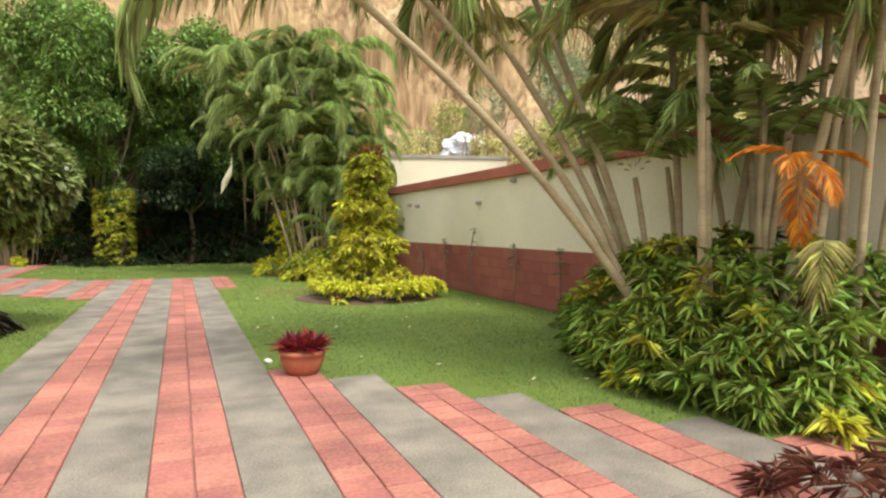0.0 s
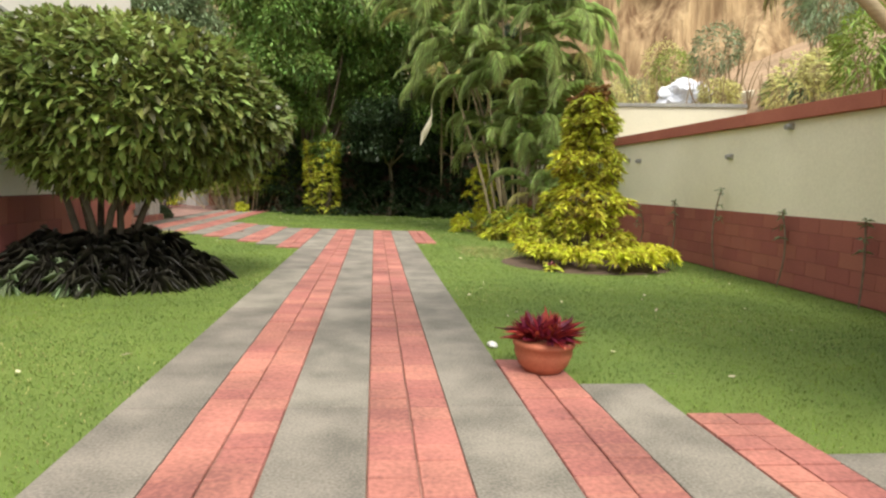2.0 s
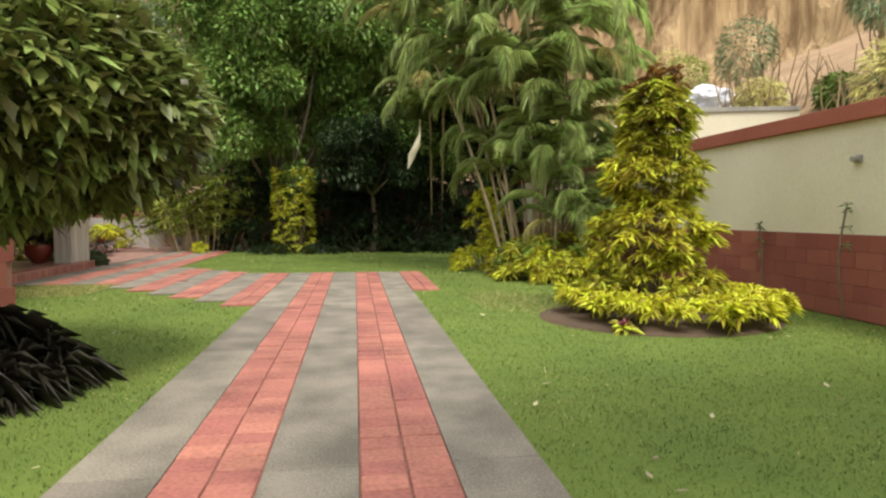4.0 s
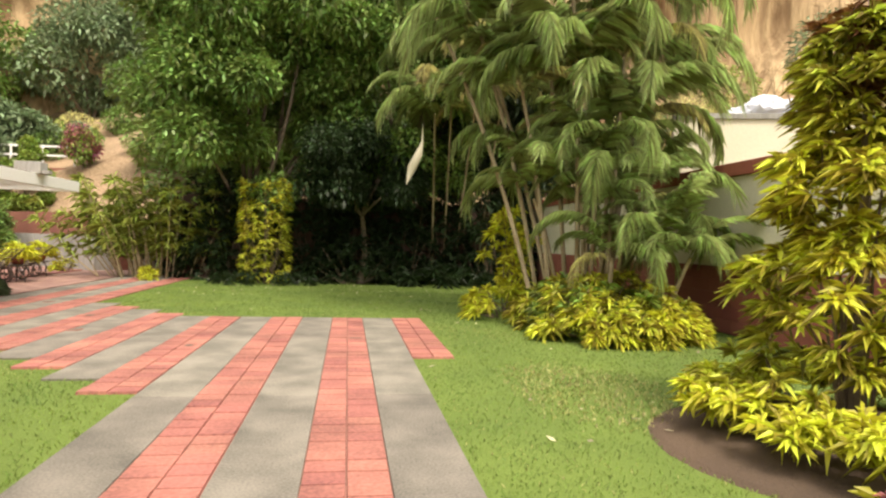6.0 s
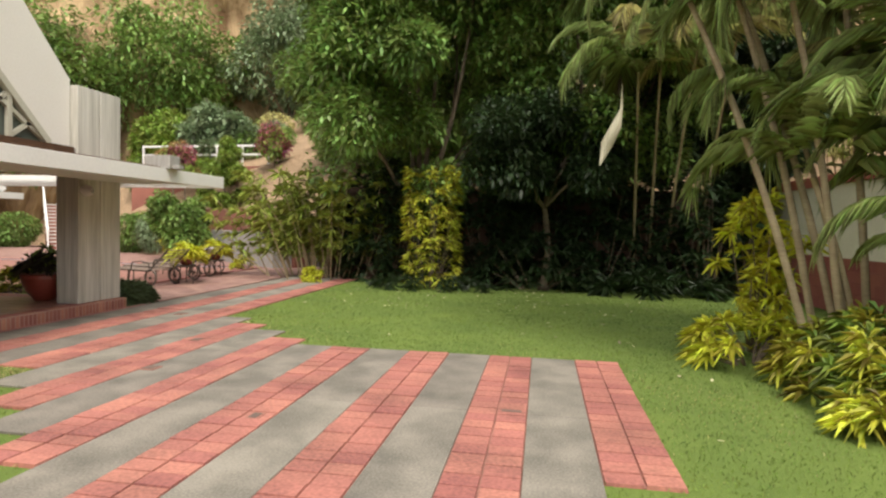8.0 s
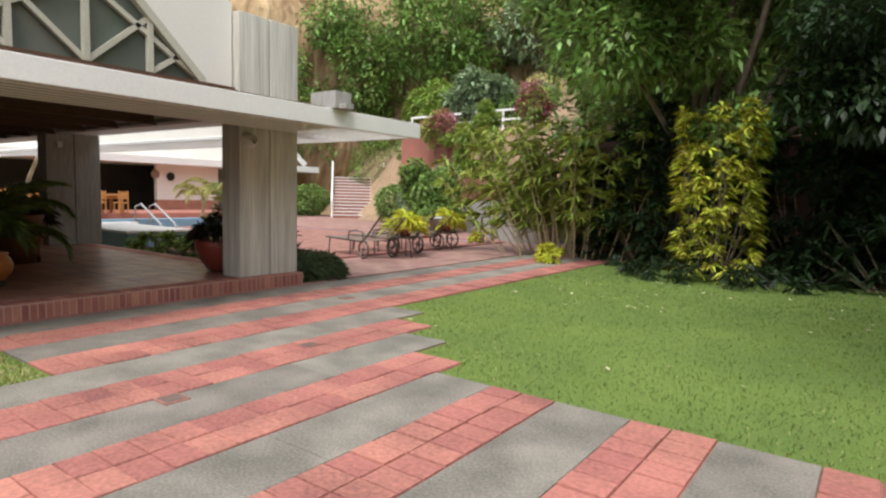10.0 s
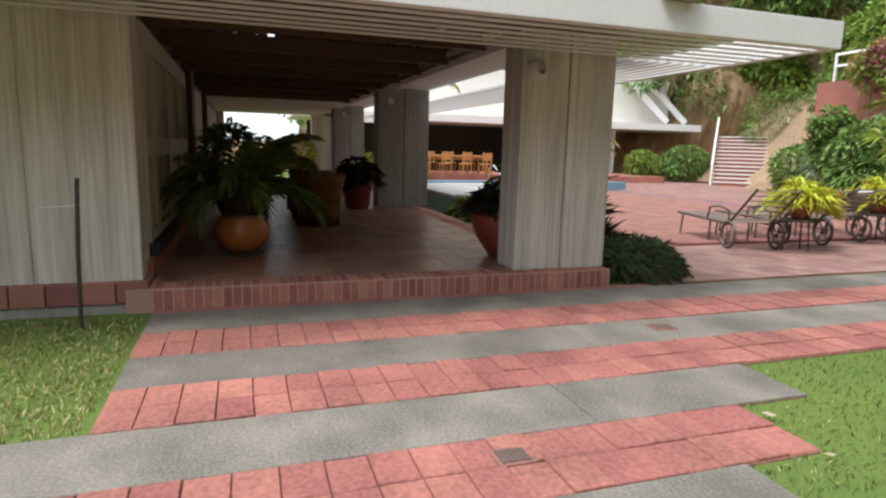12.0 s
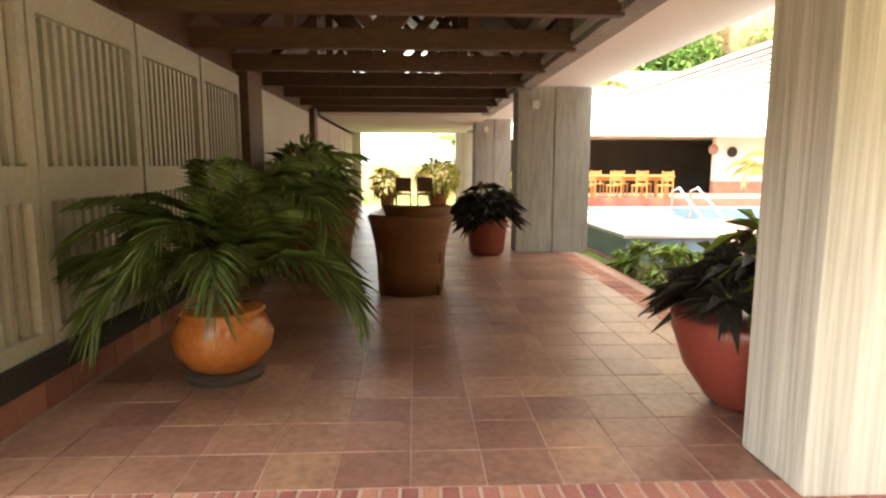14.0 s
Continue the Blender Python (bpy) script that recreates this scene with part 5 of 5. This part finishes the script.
# pool house across the water
ph = thing("pool_house", "white pool house with a flat roof and dark opening", "pool house", kind="structure", at=(-30.0, 25.0, 0), turn=0)
part("wall", cube(-0.25, 0.0, 8.5, 12.0, 0.8, 2.6), M_WHITE, ph)
part("base", cube(-0.27, 0.02, 8.5, 12.0, 0, 0.8), M_BRICK, ph)
# inner wall coloured near-black in place of the shade inside the opening
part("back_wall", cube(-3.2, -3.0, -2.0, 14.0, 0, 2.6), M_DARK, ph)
part("side_wall", cube(-3.0, -0.25, 13.8, 14.0, 0, 2.6), M_WHITE, ph)
part("roof", cube(-3.5, 1.0, -3.0, 18.5, 2.6, 2.95, 0.01), M_FASCIA, ph)
part("upper_wall", cube(-3.4, -1.2, -3.0, 18.0, 2.95, 5.4), M_WHITE, ph)
for y in (15.0, 16.2):
    part("stair_parapet", beam(bmesh.new(), (-1.1, y, 5.5), (-0.2, y + 2.2, 3.1), 0.18, 0.3), M_FASCIA, ph, "sloping white roof stair parapet")
part("terrace_step", cube(0.0, 4.0, -2.0, 14.0, -0.05, 0.3, 0.01), M_BRICK, ph)
ck = thing("wall_clock", "round black clock on the pool house wall", "clock", at=(-29.97, 34.2, 2.0))
part("case", lathe(bmesh.new(), [(0.2, 0), (0.22, 0.02), (0.22, 0.05), (0.18, 0.06)]), M_BLACK, ck).matrix_basis = pose(0, 0, 0, 0, 90, 0)
pl = thing("wall_plaque", "dull oval plaque on the pool house wall", "plaque", at=(-29.97, 33.4, 2.1))
part("disc", lathe(bmesh.new(), [(0.2, 0), (0.22, 0.02), (0.1, 0.05)]), M_STRAP, pl).matrix_basis = pose(0, 0, 0, 0, 90, 0)
tb = thing("dining_table", "long honey-coloured wooden dining table", "table", at=(-26.8, 27.9, 0.3))
part("tabletop", cube(-0.6, 0.6, -2.3, 2.3, 0.72, 0.79, 0.01), M_TABLE, tb)
part("apron", cube(-0.5, 0.5, -2.1, 2.1, 0.6, 0.715), M_TABLE, tb)
for sx in (-0.5, 0.42):
    for sy in (-2.1, 2.0):
        part("leg", cube(sx, sx + 0.1, sy, sy + 0.1, 0, 0.6), M_TABLE, tb)


def dining_chair(at, turn):
    c = thing("dining_chair", "honey-coloured wooden dining chair", "chair", "chairs round the pool table", at, turn)
    part("seat", cube(-0.22, 0.22, -0.22, 0.22, 0.42, 0.47, 0.01), M_TABLE, c)
    for s in (-0.2, 0.17):
        part("leg", cube(s, s + 0.04, -0.22, -0.18, 0, 0.95), M_TABLE, c)
        part("leg", cube(s, s + 0.04, 0.17, 0.21, 0, 0.42), M_TABLE, c)
    for k in range(2):
        part("back_slat", cube(-0.16, 0.17, -0.215, -0.19, 0.6 + 0.2 * k, 0.72 + 0.2 * k), M_TABLE, c)
    return c


dc = dining_chair((-25.85, 26.1, 0.3), 90)
for k in range(1, 5):
    copy_thing(dc, pose(-25.85, 26.1 + 0.9 * k, 0.3, 0, 0, 90))
for k in range(5):
    copy_thing(dc, pose(-27.75, 26.1 + 0.9 * k, 0.3, 0, 0, -90))
palm("slim palm beside the dining table", (-22.2, 24.6, 0), [(0, 0, 0.8, 1.0, 3.4)], fronds=8, size=0.9)
shrub("lime foliage by the pool edge", (-22.0, 23.6, 0), mound(50, 0.8, 0.5, 1.2), 12, 0.35, 0.07, M_YGRN)
palm("leafy yellow-green palm by the pool house", (-22.0, 31.0, 0), [(0, 0, 0, 0.1, 1.0), (0.1, 0.3, 0.2, 0.6, 1.2)], fronds=8, size=0.8, dry=0.5)
hr = thing("pool_handrail", "bent steel pool handrail", "handrail", at=(-19.6, 27.9, 0))
for y in (0, 0.5):
    part("rail", tube(bmesh.new(), [(-1.5, y, 0), (-1.5, y, 0.75), (-1.1, y, 0.85), (0.2, y, 0.2), (0.3, y, -0.1)], 0.03, 8), M_CHROME, hr)

# ---- small things by the path ----
sk = thing("garden_stake", "rusty upright stake with a bent wire", "stake", at=(-6.9, 18.76, -0.05))
part("rod", tube(bmesh.new(), [(0, 0, 0), (0.02, 0.02, 0.6), (0.03, 0.05, 1.14)], 0.016, 7), M_STAKE, sk)
part("wire", tube(bmesh.new(), [(0.02, -0.2, 0.93), (0.03, -0.02, 0.94), (0.03, 0.16, 0.97), (0.03, 0.04, 1.06)], 0.006, 6), M_PALE, sk)
wl = thing("column_light", "small bulkhead light on the porch column", "wall light", at=(-7.36, 22.58, 2.12))
part("base", cube(0, 0.04, -0.09, 0.09, -0.05, 0.06, 0.012), M_PALE, wl)
part("globe", tube(bmesh.new(), [(0.03, 0, -0.005), (0.08, 0, -0.01), (0.14, 0, -0.015), (0.17, 0, -0.015)], [0.095, 0.1, 0.08, 0.04], 14), M_PALE, wl, smooth=True)
for x in COLX[1:]:
    t = thing("column_light", "small pale switch box on the column", "wall light", at=(x, 22.7, 2.25))
    part("body", cube(0, 0.05, -0.05, 0.05, -0.06, 0.06, 0.01), M_PALE, t)
for x, y, w, l in ((-3.98 + 0.1, 19.47, 0.13, 0.14), (-4.3, 21.04, 0.11, 0.14), (-5.85, 23.06, 0.12, 0.16), (0.13, 18.83, 0.18, 0.06), (-2.0, 18.2, 0.07, 0.12)):
    t = thing("drain_cover", "small rusty drain cover set in the paving", "drain cover", "path drain covers", (x, y, 0.008))
    part("plate", cube(-w / 2, w / 2, -l / 2, l / 2, -0.01, 0.006, 0.003), M_HATCH, t)
    part("rim", cube(-w / 2 - 0.02, w / 2 + 0.02, -l / 2 - 0.02, l / 2 + 0.02, -0.012, 0.001, 0.002), M_BED, t)
st0 = thing("stone", "small white stone at the path edge", "stone", at=(0.88, 7.95, 0))
bm = bmesh.new()
bmesh.ops.create_icosphere(bm, subdivisions=2, radius=0.05)
for v in bm.verts:
    v.co = Vector((v.co.x, v.co.y * 1.4, v.co.z * 0.6)) * (1 + 0.3 * noise.noise(v.co * 20))
part("body", bm, M_PALE, st0)

# ---- grass ----
def on_paving(x, y):
    inside = np.zeros(len(x), bool)
    for i, y0, y1 in runs:
        inside |= (x > edge(i) - 0.005) & (x < edge(i + 1) + 0.005) & (y > y0 - 0.01) & (y < y1 + 0.01)
    return inside


def lawn(name, n, x0, x1, y0, y1, size, material, keep):
    x, y = rng.uniform(x0, x1, n), rng.uniform(y0, y1, n)
    ok = ~on_paving(x, y) & keep(x, y)
    x, y = x[ok], y[ok]
    w = rng.normal(0, 0.65, (len(x), 3))
    w[:, 2] = 1.0
    me = leaf_mesh(name, np.stack([x, y, np.full(len(x), -0.022)], 1), w, size * rng.uniform(0.5, 1.3, len(x)), size * 0.17, material, 0.15)
    tagged(part(name, me, None), "short mown green lawn grass" if material is M_GRASS else "dry straw-coloured grass among the lawn", "grass", kind="stuff")


def patchy(x, y):
    return np.sin(x * 1.7 + np.sin(y * 0.9) * 2) + np.sin(y * 1.3 + x * 0.6) + rng.normal(0, 0.9, len(x))


bedfree = lambda x, y: (((x - 3.95) / 1.65) ** 2 + ((y - 14.05) / 1.4) ** 2 > 1) & ~((x < -5.05) & (y > 23)) & (x > -5.15 - (y > 15.75) * 2.1)
lawn("grass", 190000, -7.1, 6.5, 2.0, 13.5, 0.04, M_GRASS, bedfree)
lawn("grass", 170000, -7.1, 6.5, 13.5, 29.5, 0.045, M_GRASS, bedfree)
lawn("dry_grass", 90000, -7.1, 6.5, 2.0, 24.0, 0.04, M_DRY, lambda x, y: bedfree(x, y) & (patchy(x, y) > 1.5))
lawn("dry_grass", 5000, 1.6, 4.0, 14.5, 17.5, 0.06, M_DRY, lambda x, y: ((x - 2.4) / 0.8) ** 2 + ((y - 15.8) / 1.2) ** 2 + rng.normal(0, 0.3, len(x)) < 1)
lawn("dry_grass", 5000, -7.1, -5.0, 17.2, 19.15, 0.06, M_DRY, lambda x, y: patchy(x, y) > -0.4)
n = 330
x, y = np.concatenate([rng.uniform(-4.8, 6.2, 200), rng.uniform(-4.5, 3, 130)]), np.concatenate([rng.uniform(5, 27, 200), rng.uniform(25, 29, 130)])
w = rng.normal(0, 1, (n, 3))
w[:, 2] = 0.15
ok = ~on_paving(x, y)
tagged(part("fallen_leaves", leaf_mesh("fallen_leaves", np.stack([x, y, np.full(n, 0.012)], 1)[ok], w[ok], rng.uniform(0.05, 0.11, n)[ok], 0.04, M_LITTER, 0.0), None), "pale fallen leaves scattered on the lawn", "fallen leaves", kind="stuff")

# ---- tiles and bricks, last ----
def tile_mesh(name, w, l, h, material, bev=0.008):
    return mesh(name, cube(-w / 2, w / 2, -l / 2, l / 2, -h, 0, bev) if bev > 0.008 else box(bmesh.new(), -w / 2, w / 2, -l / 2, l / 2, -h, 0), material)


def chamfered(w, l, h, c):
    """A tile with a chamfered top edge, 10 faces."""
    bm = bmesh.new()
    rings = [[bm.verts.new((x * a, y * b, z)) for x, y in ((-1, -1), (1, -1), (1, 1), (-1, 1))] for a, b, z in ((w / 2, l / 2, -h), (w / 2, l / 2, -c), (w / 2 - c, l / 2 - c, 0))]
    for a, b in zip(rings, rings[1:]):
        for k in range(4):
            bm.faces.new((a[k], a[(k + 1) % 4], b[(k + 1) % 4], b[k]))
    bm.faces.new(rings[-1])
    return bm


T = S / 2
tm = mesh("tile", chamfered(T - 0.013, T - 0.007, 0.05, 0.006), M_TILE)
rnd = random.Random(4)
near_tiles = 0
rest = bmesh.new()
for i, y0, y1 in tile_runs:
    n = max(1, round((y1 - y0) / 0.187))
    step = (y1 - y0) / n
    for k in range(n):
        for c in (0, 1):
            x, y = edge(i) + T * (c + 0.5), y0 + step * (k + 0.5)
            z = 0.005 + rnd.uniform(-0.005, 0.005)
            close = (i in (-2, -4, 0) and 2.5 < y < 12) or (i <= -8 and 18 < y < 23.2)
            if close and near_tiles < 480:
                near_tiles += 1
                ob = part("tile", tm, None, paving)
                ob.matrix_basis = pose(x, y, z, rnd.uniform(-1.1, 1.1), rnd.uniform(-0.9, 0.9), rnd.uniform(-0.9, 0.9)) @ Matrix.Diagonal((1, step / T, 1, 1))
            else:
                w, h, q = T / 2 - 0.004, step / 2 - 0.003, 0.005
                lo = [rest.verts.new((x + sx * w, y + sy * h, z - 0.03)) for sx, sy in ((-1, -1), (1, -1), (1, 1), (-1, 1))]
                hi = [rest.verts.new((x + sx * (w - q), y + sy * (h - q), z)) for sx, sy in ((-1, -1), (1, -1), (1, 1), (-1, 1))]
                for e in range(4):
                    rest.faces.new((lo[e], lo[(e + 1) % 4], hi[(e + 1) % 4], hi[e]))
                rest.faces.new(hi)
M_TILE_J = mat("red clay tile far", (0.47, 0.182, 0.14), 0.75, (0.215, 0.084, 0.068), scale=8, fine=34, bump=0.5, amount=0.45, top=0.63, rnd=0.12, per="island", bdist=0.005)
tagged(part("tile_field", rest, M_TILE_J, paving), "red clay paving tiles", kind="stuff")

# terrace tiles, joined
rest = bmesh.new()
x = -7.26
while x > -29.5:
    y = 24.0
    while y < 44.5:
        if not (-21.3 < x - 0.13 < -9.4 and 24.0 < y + 0.13 < 33.5):
            z = rnd.uniform(-0.004, 0.002)
            vs = [rest.verts.new(p) for p in ((x - 0.26, y, z), (x, y, z), (x, y + 0.26, z), (x - 0.26, y + 0.26, z))]
            rest.faces.new(vs)
        y += 0.265
    x -= 0.265
M_TERR = mat("terrace tile", (0.42, 0.25, 0.21), 0.7, (0.27, 0.15, 0.12), scale=4, fine=50, bump=0.3, rnd=0.2, per="island")
tagged(part("tile_field", rest, M_TERR, terrace), "worn terrace tiles", kind="stuff")

# porch tiles and the brick edge
pm = mesh("tile", chamfered(0.297, 0.297, 0.03, 0.003), M_FLOOR)
rest = bmesh.new()
k = 0
for a in range(54):
    for b in range(14):
        x, y = -7.495 - 0.3 * (a + 0.5), 19.2 + 0.3 * (b + 0.5)
        if y > 23.0:
            continue
        if a < 20:
            ob = part("tile", pm, None, porch)
            ob.matrix_basis = pose(x, y, FLOOR + rnd.uniform(-0.0015, 0.0015), rnd.uniform(-0.25, 0.25), rnd.uniform(-0.25, 0.25), rnd.uniform(-0.4, 0.4))
        else:
            z = FLOOR + rnd.uniform(-0.001, 0.001)
            rest.faces.new([rest.verts.new(p) for p in ((x - 0.1485, y - 0.1485, z), (x + 0.1485, y - 0.1485, z), (x + 0.1485, y + 0.1485, z), (x - 0.1485, y + 0.1485, z))])
M_FLOOR_J = mat("glazed porch tile far", (0.36, 0.185, 0.125), 0.36, (0.17, 0.082, 0.056), scale=10, fine=24, bump=0.2, rnd=0.2, amount=0.45, top=0.63, per="island", spec=0.5)
tagged(part("tile_field", rest, M_FLOOR_J, porch), "glazed porch tiles", kind="stuff")
bk = mesh("brick", chamfered(0.241, 0.063, 0.07, 0.004), M_BRICK)
bk2 = mesh("brick", chamfered(0.17, 0.063, 0.07, 0.004), M_BRICK)
for j in range(56):
    y = 19.24 + j * 0.0765
    ob = part("brick", bk, None, porch)
    ob.matrix_basis = pose(-7.37, y, FLOOR + 0.003 + rnd.uniform(-0.002, 0.002), 0, 0, rnd.uniform(-0.7, 0.7))
    ob = part("brick", bk2, None, porch)
    ob.matrix_basis = pose(-7.241, y, FLOOR / 2 - 0.01, 0, 90, 0)
for j in range(76):
    x = -7.86 - j * 0.0765
    ob = part("brick", bk, None, porch)
    ob.matrix_basis = pose(x, 23.125, FLOOR + 0.002 + rnd.uniform(-0.002, 0.002), 0, 0, 90 + rnd.uniform(-0.7, 0.7))
